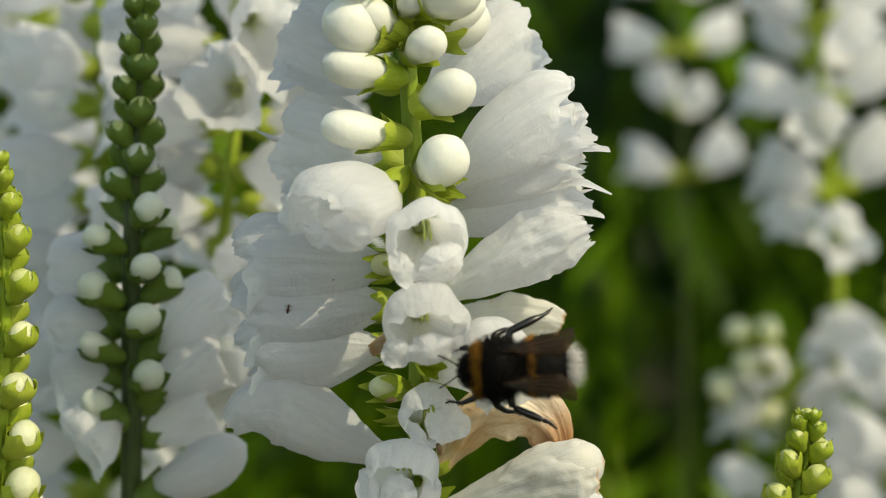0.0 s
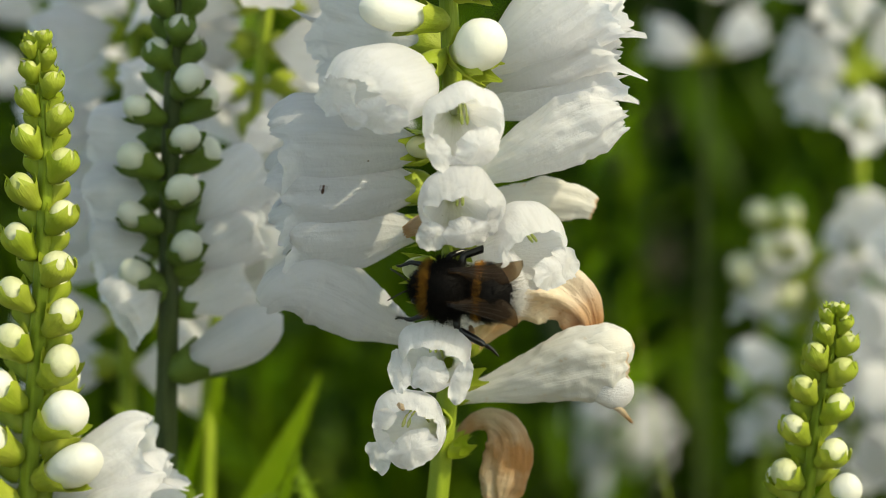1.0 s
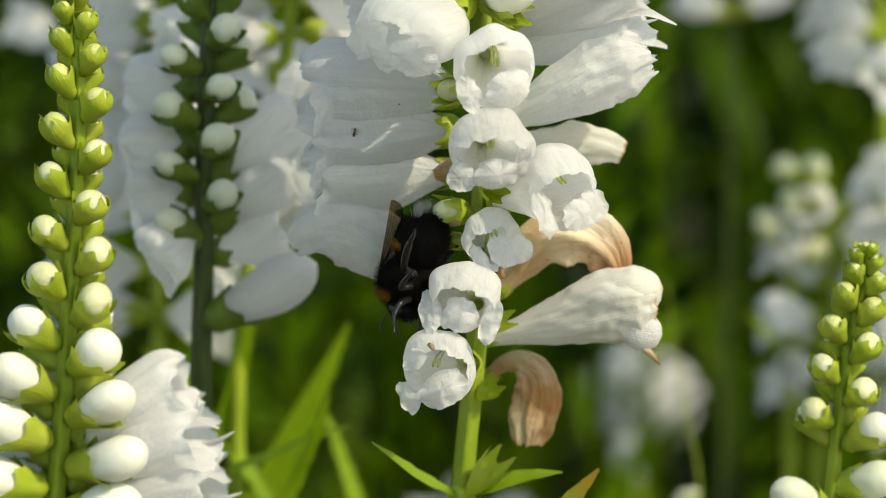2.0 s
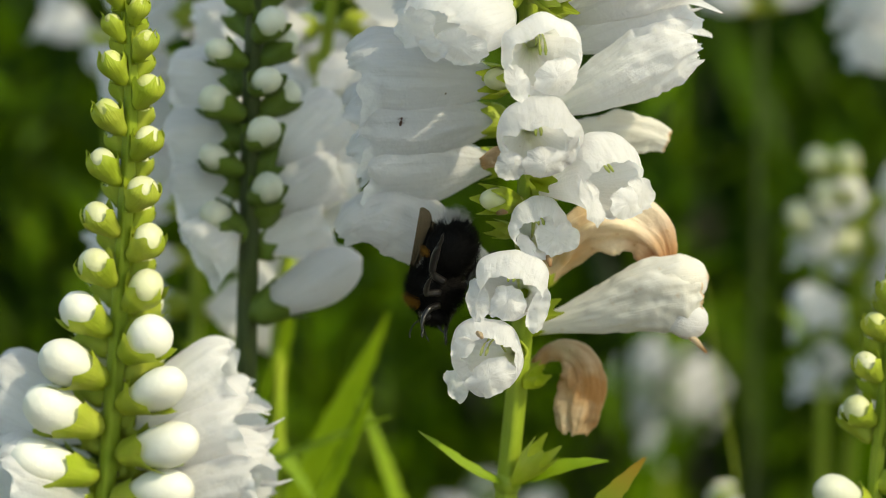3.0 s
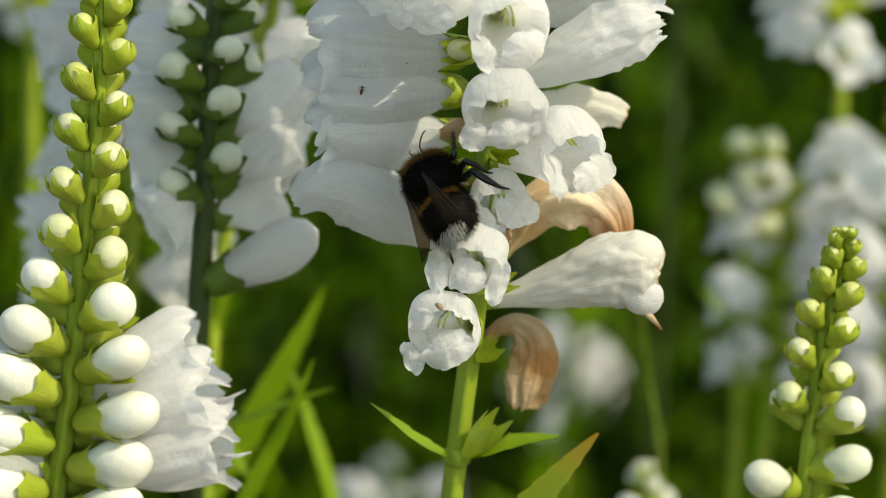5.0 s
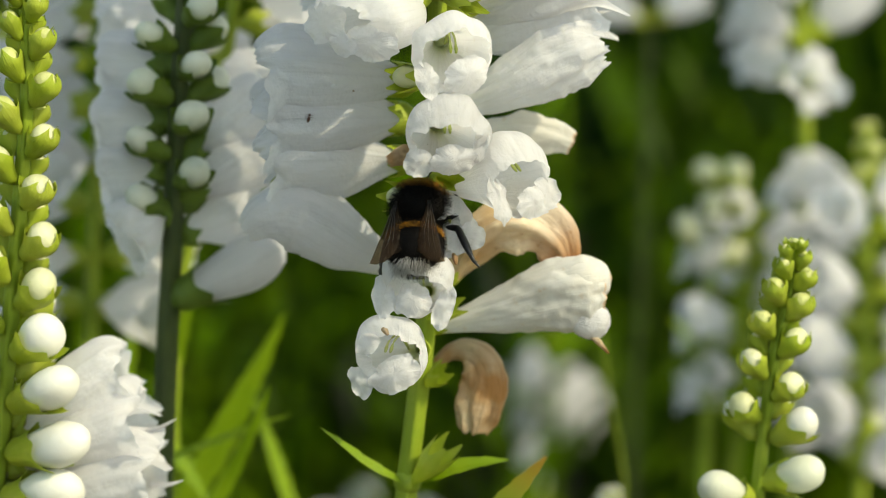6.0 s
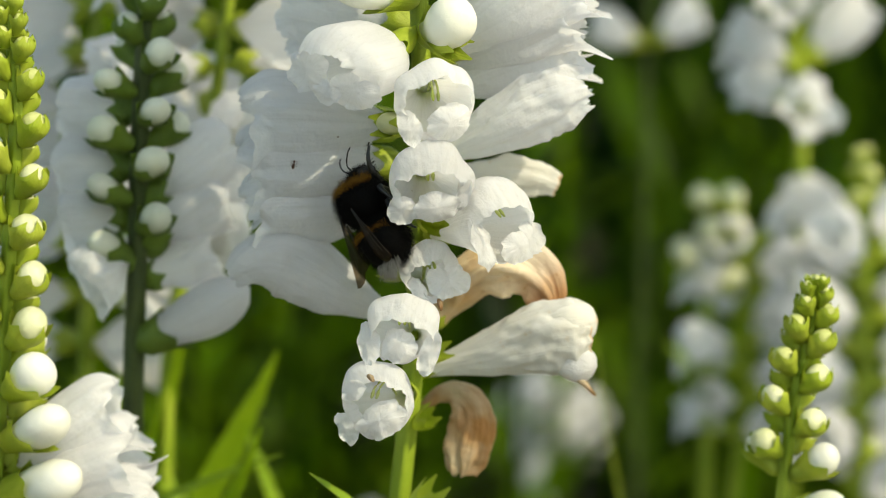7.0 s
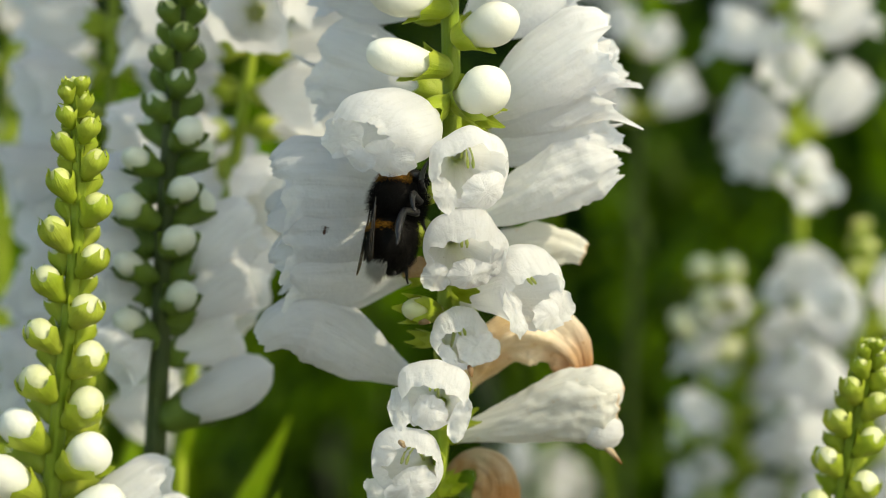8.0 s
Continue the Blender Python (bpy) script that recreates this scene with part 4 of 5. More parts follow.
# ---- blades beside the stems ----
bed = new("leafy_shoot")
bed.location = (-0.02, 0.05, 0)
tagged(bed, "leafy green shoot with long lance-shaped leaves", "plant")
bm = bmesh.new()
tube(bm, [Vector((0, 0, -0.01)), Vector((0.001, 0, 0.2)), Vector((-0.003, 0, 0.42))], [0.002, 0.0018, 0.0012], 10, 0.15)
part("stem", bm, STEM, bed)
for k, (b, t, wd) in enumerate((((-43.0, 74.0, 424.0), (-18.4, 68.0, 470.0), 11.0), ((-38.0, 44.0, 428.0), (-20.0, 36.0, 466.0), 7.0), ((-40.0, 48.0, 449.0), (-16.6, 36.0, 461.5), 2.6), ((-44.0, 64.0, 440.0), (-32.5, 60.0, 478.0), 6.5),
                                ((-30.0, 60.0, 440.0), (-52.0, 66.0, 466.0), 6.0), ((-48.0, 60.0, 438.0), (-62.0, 62.0, 462.0), 5.0),
                                ((-14.0, 76.0, 420.0), (-24.0, 80.0, 454.0), 6.0), ((-52.0, 84.0, 424.0), (-44.0, 90.0, 470.0), 8.0))):
    part("leaf", leaf_mesh(rel(bed, b), rel(bed, t), (0.65, -0.45, 0.5), 0.8 * wd * MM, 200 + k, sag=0.06, fold=0.4), LEAF, bed)

stalk = new("grass_stalk")
stalk.location = (0.052, 0.1, -0.01)
tagged(stalk, "thin green grass stalk leaning among the flowers", "grass")
bm = bmesh.new()
tube(bm, curve_points([Vector(p) - stalk.location for p in ((0.052, 0.1, -0.01), (0.049, 0.1, 0.25), (0.0425, 0.1, 0.432), (0.0395, 0.1, 0.448), (0.0360, 0.1, 0.470))], 40), [0.00034 - 0.000006 * k for k in range(40)], 8)
part("stem", bm, STEM, stalk)

# ---- foliage of the bed, too dense to count ----
rnd = random.Random(77)
bm = bmesh.new()
verts, faces = [], []


def quick_leaf(p, d, up, length, width):
    side = d.cross(up).normalized()
    n0 = len(verts)
    for s, wd in ((0, 0.12), (0.3, 0.85), (0.6, 0.8), (1.0, 0.03)):
        c = p + d * length * s - Z * (0.25 * length * s * s)
        lift = up * 0.18 * width * wd
        verts.extend((c - side * width / 2 * wd + lift, c, c + side * width / 2 * wd + lift))
    for k in range(3):
        a = n0 + 3 * k
        faces.append((a, a + 1, a + 4, a + 3))
        faces.append((a + 1, a + 2, a + 5, a + 4))


def thicket(name, label, count, near, far, low, high, leaf, wide, gap, mat, spread, power, clear=0.0):
    """Many leafy shoots as one mesh."""
    verts.clear()
    faces.clear()
    for k in range(count):
        y = near + (far - near) * rnd.random() ** power
        x = rnd.uniform(-1, 1) * (0.10 + spread * (y + 0.4))
        if clear:
            x = rnd.choice((-1, 1)) * rnd.uniform(clear + 0.35 * max(y + 0.4, 0), 2.2)
        h = rnd.uniform(low, high) + 0.02 * y
        lean = Vector((rnd.uniform(-0.08, 0.08), rnd.uniform(-0.08, 0.08), 1)).normalized()
        n0 = len(verts)
        for s in (0, 1):
            for a in range(6):
                r = 0.0022 * (1 - 0.5 * s)
                verts.append(Vector((x + r * math.cos(a * 1.047), y + r * math.sin(a * 1.047), -0.02)) + lean * (h + 0.02) * s)
        for a in range(6):
            faces.append((n0 + a, n0 + (a + 1) % 6, n0 + 6 + (a + 1) % 6, n0 + 6 + a))
        z, turn0, q = 0.08, rnd.uniform(0, 6.28), 0
        while z < h:
            for sd in (0, math.pi):
                az = turn0 + q * math.pi / 2 + sd + rnd.uniform(-0.3, 0.3)
                d = Vector((math.cos(az), math.sin(az), rnd.uniform(0.5, 2.4))).normalized()
                up = (Z - d * d.z).normalized()
                quick_leaf(Vector((x, y, 0)) + lean * z, d, up, rnd.uniform(*leaf), rnd.uniform(*wide))
            z += rnd.uniform(*gap)
            q += 1
    me = bpy.data.meshes.new(name)
    me.from_pydata([tuple(v) for v in verts], [], faces)
    me.materials.append(mat)
    tagged(new(name, me), label, "foliage", kind="stuff")


bm.free()
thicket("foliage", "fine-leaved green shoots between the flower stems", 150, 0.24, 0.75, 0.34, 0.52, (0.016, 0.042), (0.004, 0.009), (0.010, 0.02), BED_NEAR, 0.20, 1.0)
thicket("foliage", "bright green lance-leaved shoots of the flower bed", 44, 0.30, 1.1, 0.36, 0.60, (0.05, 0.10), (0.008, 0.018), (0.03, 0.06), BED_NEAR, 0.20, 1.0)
thicket("foliage", "dense green foliage at the back of the bed, darkened for shade", 420, 0.7, 3.2, 0.30, 0.62, (0.06, 0.12), (0.014, 0.03), (0.03, 0.05), BED_FAR, 0.30, 1.3)

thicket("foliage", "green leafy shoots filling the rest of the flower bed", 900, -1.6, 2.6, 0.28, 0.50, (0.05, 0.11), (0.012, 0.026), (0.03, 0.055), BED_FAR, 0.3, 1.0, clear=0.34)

# ---- the bumblebee ----
def ellipsoid(bm, centre, radii, n=20, m=14):
    rows = []
    for j in range(m):
        a = math.pi * (0.015 + 0.97 * j / (m - 1))
        row = []
        for i in range(n):
            phi = 2 * math.pi * i / n
            row.append(Vector((centre[0] + radii[0] * math.sin(a) * math.cos(phi), centre[1] - radii[1] * math.cos(a), centre[2] + radii[2] * math.sin(a) * math.sin(phi))) * MM)
        rows.append(row)
    grid(bm, n, rows, cap=True)
    return bm


def furry(name, centre, radii, y0, y1, mat, parent, hair, count, seed, label="", lay=0.5, arc=None, stray=0.03, shell=True):
    """A band of an ellipsoid between y0 and y1 (-1 to 1 along the body), covered with fine hairs lying backwards."""
    rnd = random.Random(seed)
    bm = bmesh.new()
    rows = []
    n, m = 24, 8
    a0, a1 = arc or (0, 2 * math.pi)
    for j in range(m):
        c = y0 + (y1 - y0) * j / (m - 1)
        s = math.sqrt(max(1 - c * c, 0.0004))
        rows.append([Vector((centre[0] + radii[0] * s * math.cos(a), centre[1] + radii[1] * c, centre[2] + radii[2] * s * math.sin(a))) * MM
                     for a in (a0 + (a1 - a0) * i / (n if not arc else n - 1) for i in range(n))])
    if shell:
        grid(bm, n, rows, ring=not arc, cap=not arc)
    for _ in range(count):
        c, a = max(-0.98, min(0.98, rnd.uniform(y0, y1) + rnd.gauss(0, stray))), rnd.uniform(a0, a1)
        s = math.sqrt(max(1 - c * c, 0.0004))
        p = Vector((centre[0] + radii[0] * s * math.cos(a), centre[1] + radii[1] * c, centre[2] + radii[2] * s * math.sin(a)))
        nrm = Vector((s * math.cos(a) / radii[0], c / radii[1], s * math.sin(a) / radii[2])).normalized()
        d = (nrm + Vector((rnd.uniform(-0.35, 0.35), -lay + rnd.uniform(-0.3, 0.3), rnd.uniform(-0.35, 0.35)))).normalized()
        x = d.orthogonal().normalized() * 0.032
        y = d.cross(x)
        ln = hair * rnd.uniform(0.6, 1.15)
        base = [bm.verts.new((p - nrm * 0.05 + x * math.cos(q) + y * math.sin(q)) * MM) for q in (0, 2.1, 4.2)]
        tip = bm.verts.new((p + d * ln - Vector((0, 0.12 * ln, 0))) * MM)
        for i in range(3):
            bm.faces.new((base[i], base[(i + 1) % 3], tip))
    return part(name, bm, mat, parent, label)


def limb(name, pts, radii, parent, mat=None, hairs=0, seed=0):
    rnd = random.Random(seed)
    bm = bmesh.new()
    c = []
    for k in range(22):
        x = k / 21 * (len(pts) - 1)
        i = min(int(x), len(pts) - 2)
        bow = 0.12 * math.sin(math.pi * (x - i))
        c.append((Vector(pts[i]).lerp(Vector(pts[i + 1]), x - i) + Vector((0, 0, bow))) * MM)
    rr = []
    for k in range(22):
        x = k / 21 * (len(radii) - 1)
        i = min(int(x), len(radii) - 2)
        rr.append((radii[i] * (1 - x + i) + radii[i + 1] * (x - i)) * MM)
    tube(bm, c, rr, 8)
    for _ in range(hairs):
        k = rnd.randint(2, 17)
        d = Vector((rnd.uniform(-1, 1), rnd.uniform(-1, 1), rnd.uniform(-1, 1))).normalized()
        w = d.orthogonal().normalized() * 0.03 * MM
        p = c[k]
        a, b, t = bm.verts.new(p + w), bm.verts.new(p - w), bm.verts.new(p + d * (rr[k] + rnd.uniform(0.3, 0.7) * MM) + (c[k + 1] - c[k]))
        e = bm.verts.new(p + d.cross(w).normalized() * 0.03 * MM)
        bm.faces.new((a, b, t))
        bm.faces.new((b, e, t))
        bm.faces.new((e, a, t))
    return part(name, bm, mat or CHITIN, parent)


def wing_mesh(length, width, seed):
    bm = bmesh.new()
    rows = []
    for j in range(15):
        s = j / 14
        half = width * (0.10 + 0.90 * smooth(s / 0.65)) * math.sqrt(max(0.01, 1 - max(0, (s - 0.66) / 0.345) ** 2))
        rows.append([Vector((length * s, -half * 0.85 * v + 0.12 * width * (1 - v), 0.05 * math.sin(s * 20 + v * 7) + 0.25 * math.sin(v * 3.1) * s)) * MM for v in (0, 0.2, 0.4, 0.6, 0.8, 1.0)])
    grid(bm, 6, rows, ring=False)
    return thicken(bm, 0.03)


BEE = 0.87


def hinge(ob, pivot):
    """Moves a part's origin to its joint."""
    p = Vector(pivot) * MM * BEE
    ob.data.transform(Matrix.Translation(-p))
    ob.location = p
    return ob


def build_bee():
    bee = new("bumblebee")
    tagged(bee, "furry black bumblebee with orange-yellow bands and white tail", "bumblebee")
    TH, TR = (0, 2.3, 0.3), (4.2, 3.9, 3.9)
    AB, AR = (0, -4.3, -0.2), (4.3, 4.8, 3.9)
    furry("thorax", TH, TR, -0.98, 0.98, FUR_BLACK, bee, 1.5, 6000, 1, lay=0.1)
    furry("collar", TH, TR, 0.56, 0.78, FUR_GOLD, bee, 1.6, 1000, 2, "orange-yellow fur collar", lay=0.2, stray=0.05, shell=False, arc=(radians(-15), radians(195)))
    furry("band", AB, AR, 0.24, 0.42, FUR_GOLD, bee, 1.05, 620, 4, "orange-yellow fur band", stray=0.05, shell=False, arc=(radians(5), radians(175)))
    furry("abdomen", AB, AR, -0.98, 0.98, FUR_BLACK, bee, 0.95, 4600, 5)
    furry("tail", AB, AR, -0.98, -0.78, FUR_WHITE, bee, 2.2, 520, 6, "white furry tail", lay=0.7, stray=0.04, shell=False, arc=(radians(0), radians(180)))
    head = furry("head", (0, 6.2, -1.2), (2.3, 1.6, 2.3), -0.98, 0.98, FUR_BLACK, bee, 0.8, 1100, 7, lay=-0.1)
    pieces, moving = [], {}
    for sx in (-1, 1):
        bm = bmesh.new()
        ellipsoid(bm, (sx * 2.0, 6.4, -1.1), (0.6, 0.8, 1.35), 14, 10)
        part("eye", bm, CHITIN, head, "glossy dark eye")
        limb("antenna", [(sx * 0.5, 7.2, 0.0), (sx * 1.0, 8.2, 0.9), (sx * 1.9, 9.6, 0.6), (sx * 2.4, 10.6, -0.2)], [0.13, 0.11, 0.12, 0.10], head)
    limb("tongue", [(0, 6.8, -2.2), (0, 7.6, -3.2), (0, 8.0, -4.2)], [0.3, 0.25, 0.1], head)
    for sx in (-1, 1):
        fore = limb("leg", [(sx * 1.8, 4.2, -3.0), (sx * 3.9, 5.4, -3.2), (sx * 4.6, 7.4, -3.6), (sx * 4.2, 9.2, -4.4), (sx * 4.4, 9.8, -4.8)], [0.55, 0.50, 0.34, 0.20, 0.12], bee, hairs=160, seed=10)
        mid = limb("leg", [(sx * 2.6, 2.2, -3.0), (sx * 5.2, 2.8, -3.0), (sx * 6.4, 1.4, -3.9), (sx * 7.0, -0.2, -5.0), (sx * 7.6, -0.6, -5.6)], [0.6, 0.52, 0.40, 0.20, 0.12], bee, hairs=160, seed=11)
        hind = limb("leg", [(sx * 2.6, 0.4, -3.0), (sx * 5.5, -0.6, -2.8), (sx * 6.3, -3.8, -3.2), (sx * 6.9, -6.4, -4.2), (sx * 7.6, -7.6, -4.8)], [0.65, 0.55, 0.62, 0.26, 0.13], bee, hairs=220, seed=12)
        for nm, lg, piv in (("fore", fore, (sx * 1.8, 4.2, -2.4)), ("mid", mid, (sx * 2.4, 2.0, -2.4)), ("hind", hind, (sx * 2.4, 0.2, -2.4))):
            pieces.append((lg, piv))
            moving[nm, sx] = lg
        for nm, ln, wd, ang, back, drop in (("forewing", 11.2, 3.5, -88, 1.4, 4.0), ("hindwing", 7.8, 2.6, -92, 0.2, 3.6)):
            bm = wing_mesh(ln, wd, 3)
            turn = Matrix.Translation(Vector((2.3, back, drop)) * MM) @ Euler((radians(10), radians(9), 0)).to_matrix().to_4x4() @ Matrix.Rotation(radians(ang), 4, "Z")
            if sx < 0:
                turn = Matrix.Scale(-1, 4, (1, 0, 0)) @ turn
            bmesh.ops.transform(bm, matrix=turn, verts=bm.verts[:])
            bmesh.ops.recalc_face_normals(bm, faces=bm.faces[:])
            w = part(nm, bm, WING, bee, "smoky transparent wing")
            pieces.append((w, (sx * 2.3, back, drop)))
            moving[nm, sx] = w
            for k, v in enumerate((0.04, 0.3, 0.55, 0.78)):
                pts = []
                for j in range(10):
                    s = 0.02 + (0.93 - 0.10 * k) * j / 9
                    half = wd * (0.10 + 0.90 * smooth(s / 0.65)) * math.sqrt(max(0.01, 1 - max(0, (s - 0.66) / 0.345) ** 2))
                    vv = v * (0.7 + 0.3 * s)
                    pts.append(turn @ (Vector((ln * s, -half * 0.85 * vv + 0.12 * wd * (1 - vv), 0.06 + 0.25 * math.sin(vv * 3.1) * s)) * MM))
                bm = bmesh.new()
                tube(bm, pts, [0.05 * MM * (1 - 0.5 * j / 9) for j in range(10)], 5)
                part("vein", bm, CHITIN, w)
    for ob in bee.children_recursive:
        ob.data.transform(Matrix.Scale(BEE, 4))
    for ob, piv in pieces:
        hinge(ob, piv)
        for child in ob.children:
            child.data.transform(Matrix.Translation(-Vector(piv) * MM * BEE))
    return bee, moving


# ---- tiny insects on the petals ----
def tiny_insect(place, normal, ahead, length, label):
    """A speck of an insect: abdomen, head and six threadlike legs."""
    root = new("tiny_insect")
    n = Vector(normal).normalized()
    f = (Vector(ahead) - n * Vector(ahead).dot(n)).normalized()
    m = Matrix((f.cross(n), f, n)).transposed().to_4x4()
    root.matrix_basis = Matrix.Translation(Vector(place) * MM) @ m
    tagged(root, label, "insect")
    q = length
    for nm, c, r in (("abdomen", (0, -0.22 * q, 0.24 * q), (0.17 * q, 0.34 * q, 0.16 * q)), ("head", (0, 0.28 * q, 0.22 * q), (0.13 * q, 0.17 * q, 0.12 * q))):
        bm = bmesh.new()
        ellipsoid(bm, c, r, 12, 9)
        part(nm, bm, INSECT, root)
    for sx in (-1, 1):
        for y in (-0.2, 0.05, 0.25):
            bm = bmesh.new()
            tube(bm, [Vector((sx * 0.08 * q, y * q, 0.2 * q)) * MM, Vector((sx * 0.3 * q, (y + 0.05) * q, 0.28 * q)) * MM, Vector((sx * 0.42 * q, (y + 0.1) * q, 0)) * MM], [0.03 * q * MM, 0.026 * q * MM, 0.018 * q * MM], 6)
            part("leg", bm, INSECT, root)
    return root


tiny_insect((-14.6, -3.2, 513.4), (0, -0.97, 0.22), (0.2, 0, 1), 1.25, "tiny brown insect sitting on a white petal")
tiny_insect((22.7, -2.6, 523.1), (0.23, -0.97, 0.11), (1, 0, 0.5), 1.4, "tiny reddish insect on a faded flower")
tiny_insect((11.4, -4.4, 507.8), (-0.17, -0.94, -0.29), (1, 0, 0.1), 1.0, "tiny dark insect inside an open flower")


bee, limbs = build_bee()


def stir(ob, rows):
    """Turns a limb about its joint: rows of seconds and degrees about the bee's three axes."""
    p = ob.location.copy()
    walk(ob, [(t, pose(*p, *r)) for t, *r in rows])


def motions():
    walk(front_left, [
        (0, pose(-0.0640, 0.0060, -0.01508, 0, -0.065, 0)),
        (0.5, pose(-0.0640, 0.0060, -0.01475, 0, 0.197, 0)),
        (1, pose(-0.0640, 0.0060, -0.01544, 0, 0.008, 0)),
        (1.5, pose(-0.0640, 0.0060, -0.01500, 0, 0.000, 0)),
        (2, pose(-0.0640, 0.0060, -0.01500, 0, -0.003, 0)),
        (3.5, pose(-0.0640, 0.0060, -0.01427, 0, 0.211, 0)),
        (4, pose(-0.0640, 0.0060, -0.01420, 0, 0.357, 0)),
        (4.5, pose(-0.0640, 0.0060, -0.01389, 0, 0.300, 0)),
        (5, pose(-0.0640, 0.0060, -0.01475, 0, 0.257, 0)),
        (6.5, pose(-0.0640, 0.0060, -0.01542, 0, -0.180, 0)),
        (7, pose(-0.0640, 0.0060, -0.01411, 0, -0.040, 0)),
        (7.5, pose(-0.0640, 0.0060, -0.01545, 0, -0.104, 0)),
        (8, pose(-0.0640, 0.0060, -0.01629, 0, 0.403, 0)),
    ])
    walk(front_right, [
        (0, pose(0.0580, 0.0040, -0.01410, 0, 0.046, 0)),
        (0.5, pose(0.0580, 0.0040, -0.01417, 0, 0.211, 0)),
        (1, pose(0.0580, 0.0040, -0.01487, 0, 0.018, 0)),
        (1.5, pose(0.0580, 0.0040, -0.01500, 0, 0.000, 0)),
        (2, pose(0.0580, 0.0040, -0.01442, 0, 0.070, 0)),
        (2.2, pose(0.0580, 0.0040, -0.01540, 0, 0.292, 0)),
        (3.5, pose(0.0580, 0.0040, -0.01583, 0, -0.098, 0)),
        (4, pose(0.0580, 0.0040, -0.01560, 0, -0.100, 0)),
        (4.5, pose(0.0580, 0.0040, -0.01582, 0, -0.133, 0)),
        (5, pose(0.0580, 0.0040, -0.01670, 0, -0.262, 0)),
        (6.5, pose(0.0580, 0.0040, -0.01437, 0, -0.023, 0)),
        (7, pose(0.0580, 0.0040, -0.01441, 0, 0.365, 0)),
        (7.5, pose(0.0580, 0.0040, -0.01478, 0, 0.218, 0)),
        (8, pose(0.0580, 0.0040, -0.01328, 0, 0.847, 0)),
    ])
    walk(middle, [
        (0, pose(-0.0360, 0.0260, -0.01593, 0, -0.157, 0)),
        (0.5, pose(-0.0360, 0.0260, -0.01568, 0, -0.110, 0)),
        (1, pose(-0.0360, 0.0260, -0.01500, 0, -0.072, 0)),
        (1.5, pose(-0.0360, 0.0260, -0.01500, 0, 0.000, 0)),
        (2, pose(-0.0360, 0.0260, -0.01562, 0, -0.021, 0)),
        (3.5, pose(-0.0360, 0.0260, -0.01608, 0, 0.024, 0)),
        (4, pose(-0.0360, 0.0260, -0.01554, 0, 0.198, 0)),
        (4.5, pose(-0.0360, 0.0260, -0.01587, 0, 0.110, 0)),
        (5, pose(-0.0360, 0.0260, -0.01649, 0, 0.102, 0)),
        (6.5, pose(-0.0360, 0.0260, -0.01368, 0, 0.441, 0)),
        (7, pose(-0.0360, 0.0260, -0.01457, 0, -0.057, 0)),
        (7.5, pose(-0.0360, 0.0260, -0.01699, 0, -0.003, 0)),
        (8, pose(-0.0360, 0.0260, -0.01659, 0, -0.059, 0)),
    ])
    for (nm, sx), ob in limbs.items():
        if nm in ("forewing", "hindwing"):
            k = (1.0 if nm == "forewing" else 0.85) * (0.55 if sx < 0 else 0.25)
            roll = 0.8 if sx < 0 else -0.4
            spread = ((0, 4), (0.3, 2), (1.0, 0), (1.5, 10), (2.2, 12), (3.3, 12), (3.5, 24), (3.9, 22), (4.05, 12), (4.3, 40), (4.5, 62), (4.7, 30), (5.0, 10), (5.2, 12), (6.3, 6), (6.5, 5), (6.8, 10), (7.2, 26), (7.5, 18), (7.7, 10), (8.0, 12))
            p = ob.location.copy()
            walk(ob, [(t, pose(*p, -0.9 * k * a, 0, sx * 12 * (nm == "forewing") + sx * 0.4 * a) @ pose(0, 0, 0, 0, roll * a, 0)) for t, a in spread])
        else:
            far = {"fore": 0.0, "mid": 1.3, "hind": 2.6}[nm] + (0.9 if sx > 0 else 0)
            stir(ob, [(0.2 * k, 0, sx * 8 * math.sin(1.9 * k + far) + (-40 * (smooth((k - 33) / 2) + smooth((k - 8) / 1.5) * (1 - smooth((k - 20.5) / 1.5))) if sx > 0 else 0), 14 * math.sin(1.3 * k + 2 * far)) for k in range(41)])
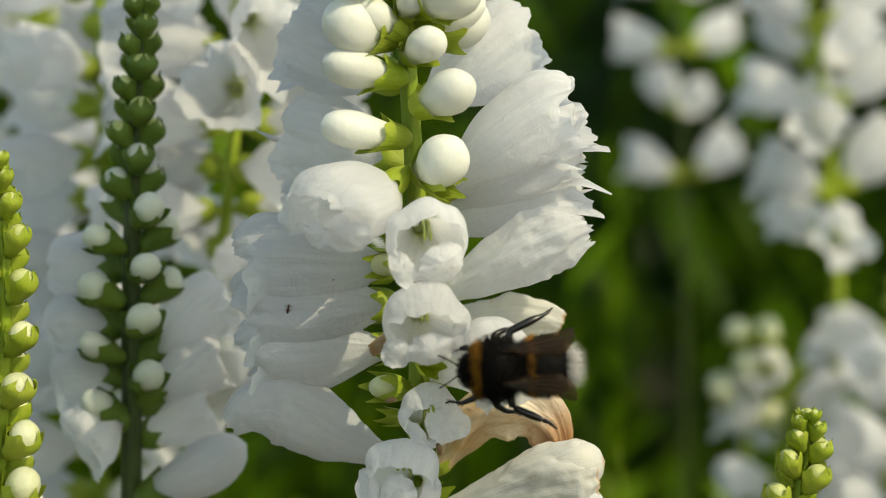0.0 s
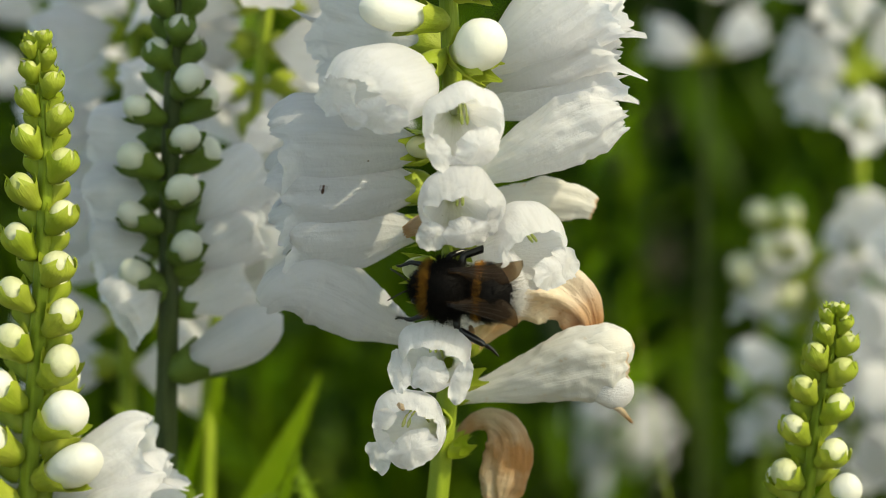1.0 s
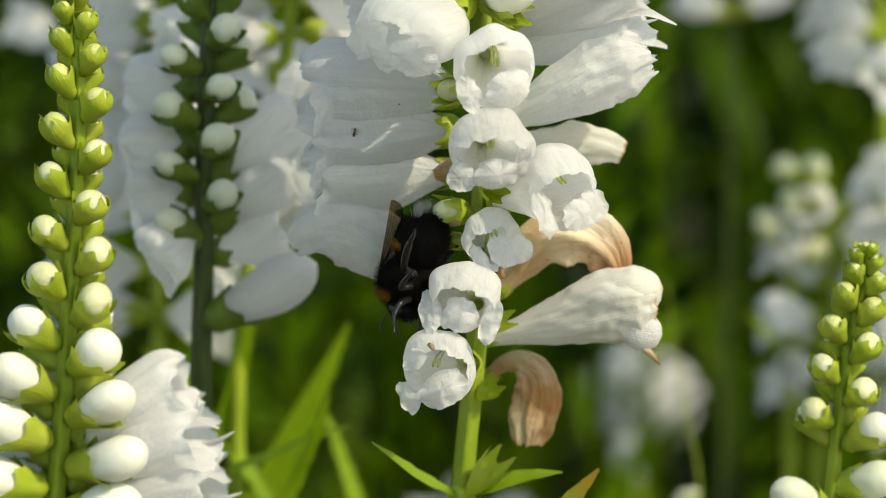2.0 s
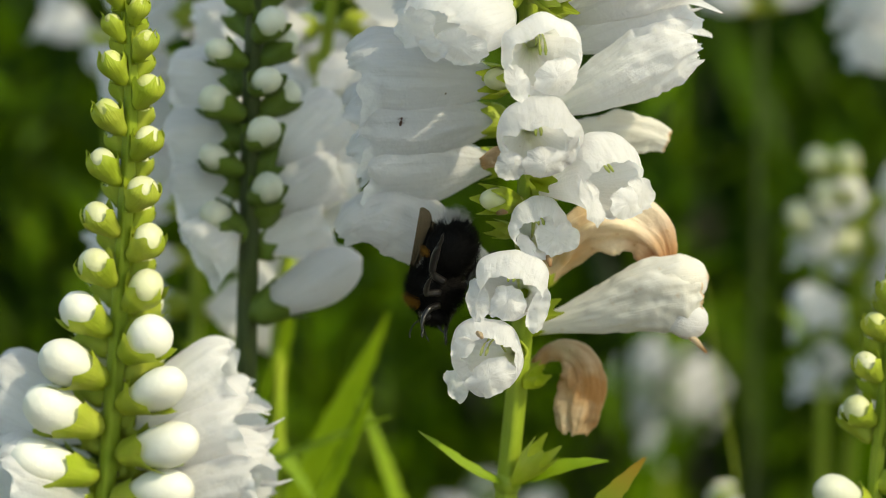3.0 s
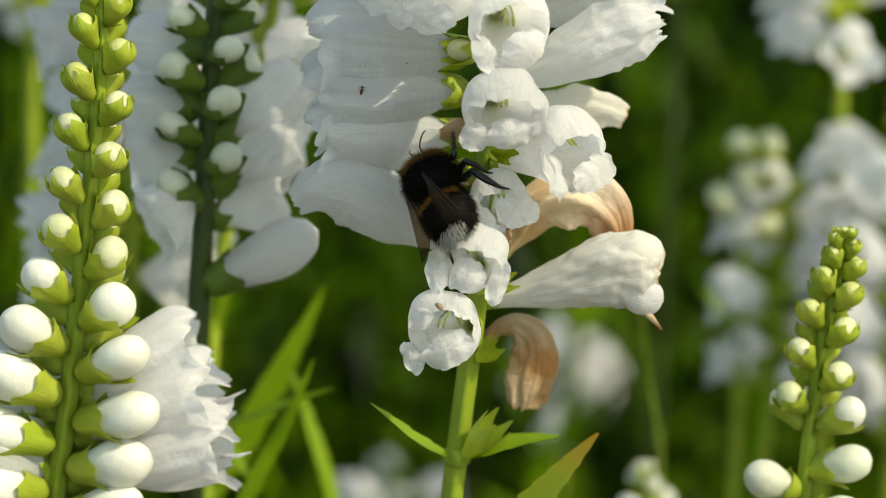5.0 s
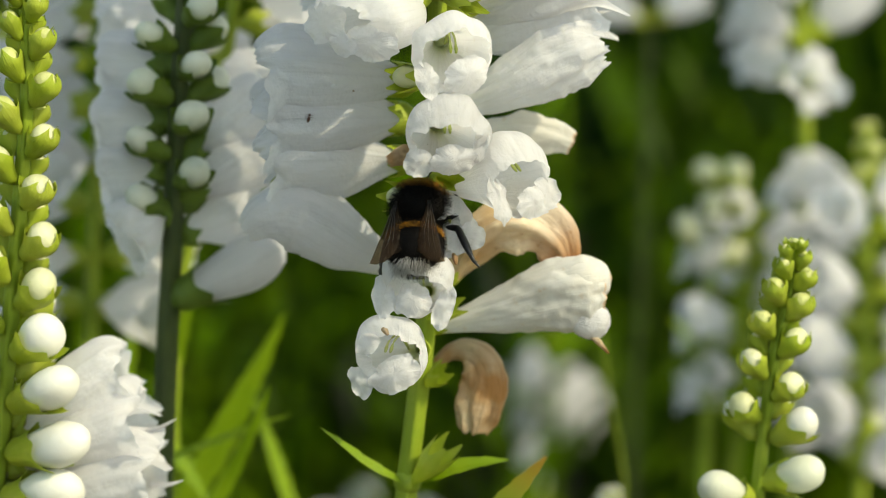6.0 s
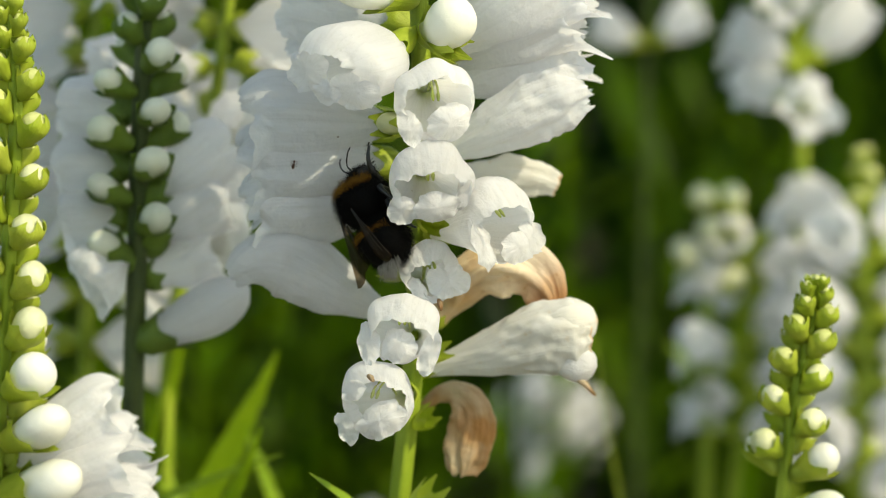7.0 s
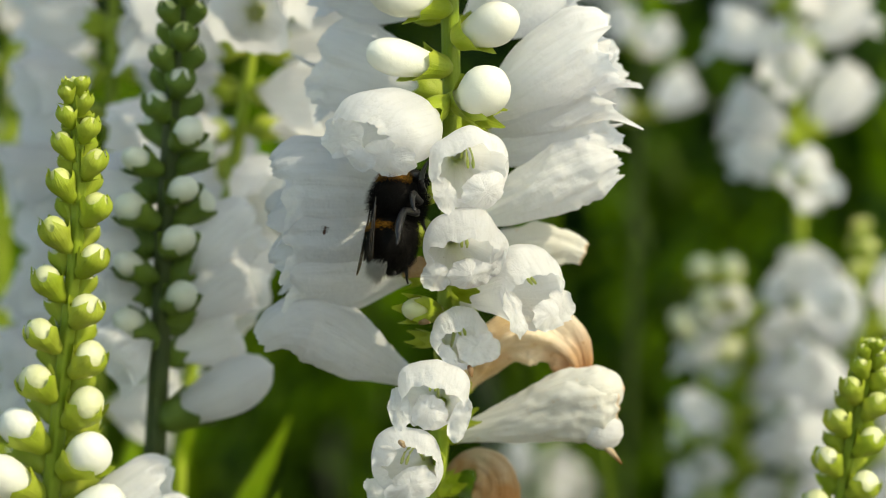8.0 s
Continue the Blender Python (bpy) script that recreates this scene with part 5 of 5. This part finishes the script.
    walk(bee, [
        (0, pose(0.01445, -0.02000, 0.50826, -7.9, -75.3, 97.7)),
        (0.1, pose(0.00608, -0.01800, 0.50399, -8.5, -75.1, 98.2)),
        (0.2, pose(0.00144, -0.01600, 0.50227, 47.4, -68.3, 41.6)),
        (0.3, pose(0.00088, -0.01400, 0.50048, 53.9, -53.1, 29.6)),
        (0.4, pose(0.00273, -0.01100, 0.50119, 35.2, -27.5, 21.7)),
        (0.5, pose(0.00440, -0.01100, 0.50346, 34.9, -27.6, 21.7)),
        (0.6, pose(0.00496, -0.01100, 0.50486, 34.5, -27.5, 22.0)),
        (0.7, pose(0.00300, -0.01100, 0.50701, 34.1, -27.4, 22.4)),
        (0.8, pose(0.00268, -0.01100, 0.50553, 33.4, -32.2, 25.5)),
        (0.9, pose(0.00396, -0.01300, 0.50311, 49.1, -56.9, 33.2)),
        (1, pose(0.00342, -0.01400, 0.50200, 10.4, -71.9, 73.4)),
        (1.1, pose(0.00012, -0.01300, 0.50208, 12.5, -58.6, 53.5)),
        (1.2, pose(-0.00267, -0.01200, 0.50398, 22.3, -45.3, 29.9)),
        (1.3, pose(-0.00310, -0.01100, 0.50332, 18.1, -41.1, 21.8)),
        (1.5, pose(-0.00254, -0.01000, 0.50159, 43.0, -50.6, -4.8)),
        (1.8, pose(-0.00226, -0.01000, 0.50081, 38.6, -50.8, -3.5)),
        (1.9, pose(-0.00490, -0.00900, 0.49807, -25.6, -29.8, 55.6)),
        (2, pose(-0.00680, -0.00800, 0.49560, -80.0, 17.9, 50.3)),
        (2.2, pose(-0.00780, -0.00800, 0.49410, -80.0, 17.9, 50.3)),
        (3.3, pose(-0.00940, -0.00400, 0.49080, -80.0, 17.9, 50.3)),
        (3.4, pose(-0.00882, -0.00300, 0.48751, -94.4, -18.9, 31.9)),
        (3.5, pose(-0.00680, -0.00200, 0.48308, -95.5, -46.9, 11.6)),
        (3.7, pose(-0.00890, -0.00200, 0.48242, -95.5, -46.9, 11.6)),
        (3.9, pose(-0.00850, -0.00200, 0.48273, -95.5, -46.9, 11.6)),
        (4, pose(-0.00900, -0.00500, 0.48460, 58.7, -10.8, -49.0)),
        (4.1, pose(-0.00959, -0.00600, 0.48546, 71.4, 2.8, -41.0)),
        (4.2, pose(-0.00799, -0.00700, 0.48876, 69.3, 3.0, -46.6)),
        (4.3, pose(-0.00873, -0.00800, 0.49186, 69.0, 0.3, -53.6)),
        (4.4, pose(-0.00774, -0.00900, 0.49574, 60.1, -1.2, -69.2)),
        (4.5, pose(-0.00621, -0.01000, 0.49845, 58.0, -2.4, -80.9)),
        (4.6, pose(-0.00414, -0.01100, 0.49999, 55.6, -3.4, -51.1)),
        (4.7, pose(-0.00027, -0.01100, 0.50127, 51.5, -6.5, -27.1)),
        (4.8, pose(0.00080, -0.01100, 0.50319, 33.2, -20.7, -27.8)),
        (5, pose(-0.00424, -0.01000, 0.50092, 74.9, -49.2, -47.1)),
        (5.2, pose(-0.00457, -0.01000, 0.50008, 66.9, -46.3, -42.4)),
        (6.3, pose(0.00135, -0.01100, 0.50160, 47.7, -0.5, -14.3)),
        (6.4, pose(-0.00087, -0.01200, 0.50236, 64.1, -2.5, -11.5)),
        (6.5, pose(0.00035, -0.01300, 0.50072, 79.4, -16.0, -14.6)),
        (6.6, pose(0.00120, -0.01200, 0.50311, 83.5, -18.3, -16.9)),
        (6.7, pose(-0.00259, -0.00900, 0.50601, 112.4, -24.0, -60.6)),
        (6.8, pose(-0.00475, -0.00700, 0.50751, 106.3, -30.2, -65.6)),
        (6.9, pose(-0.00441, -0.00700, 0.50724, 104.5, -31.1, -67.3)),
        (7, pose(-0.00401, -0.00800, 0.50747, 104.7, -31.0, -70.5)),
        (7.1, pose(-0.00408, -0.00700, 0.50870, 92.4, -31.4, -65.6)),
        (7.2, pose(-0.00442, -0.00500, 0.51067, 59.8, -23.1, -49.9)),
        (7.3, pose(-0.00426, -0.00600, 0.51260, 72.7, -27.2, -66.6)),
        (7.5, pose(-0.00430, -0.00900, 0.51100, 76.6, -28.2, -74.6)),
        (7.6, pose(-0.00625, -0.01200, 0.51295, 89.1, -20.3, -57.9)),
        (7.7, pose(-0.00641, -0.01250, 0.51472, 91.9, -24.2, -62.6)),
        (7.8, pose(-0.00607, -0.01250, 0.51557, 78.2, -21.8, -74.7)),
        (8, pose(-0.00530, -0.01300, 0.51720, 74.6, -23.0, -83.7)),
    ])


motions()
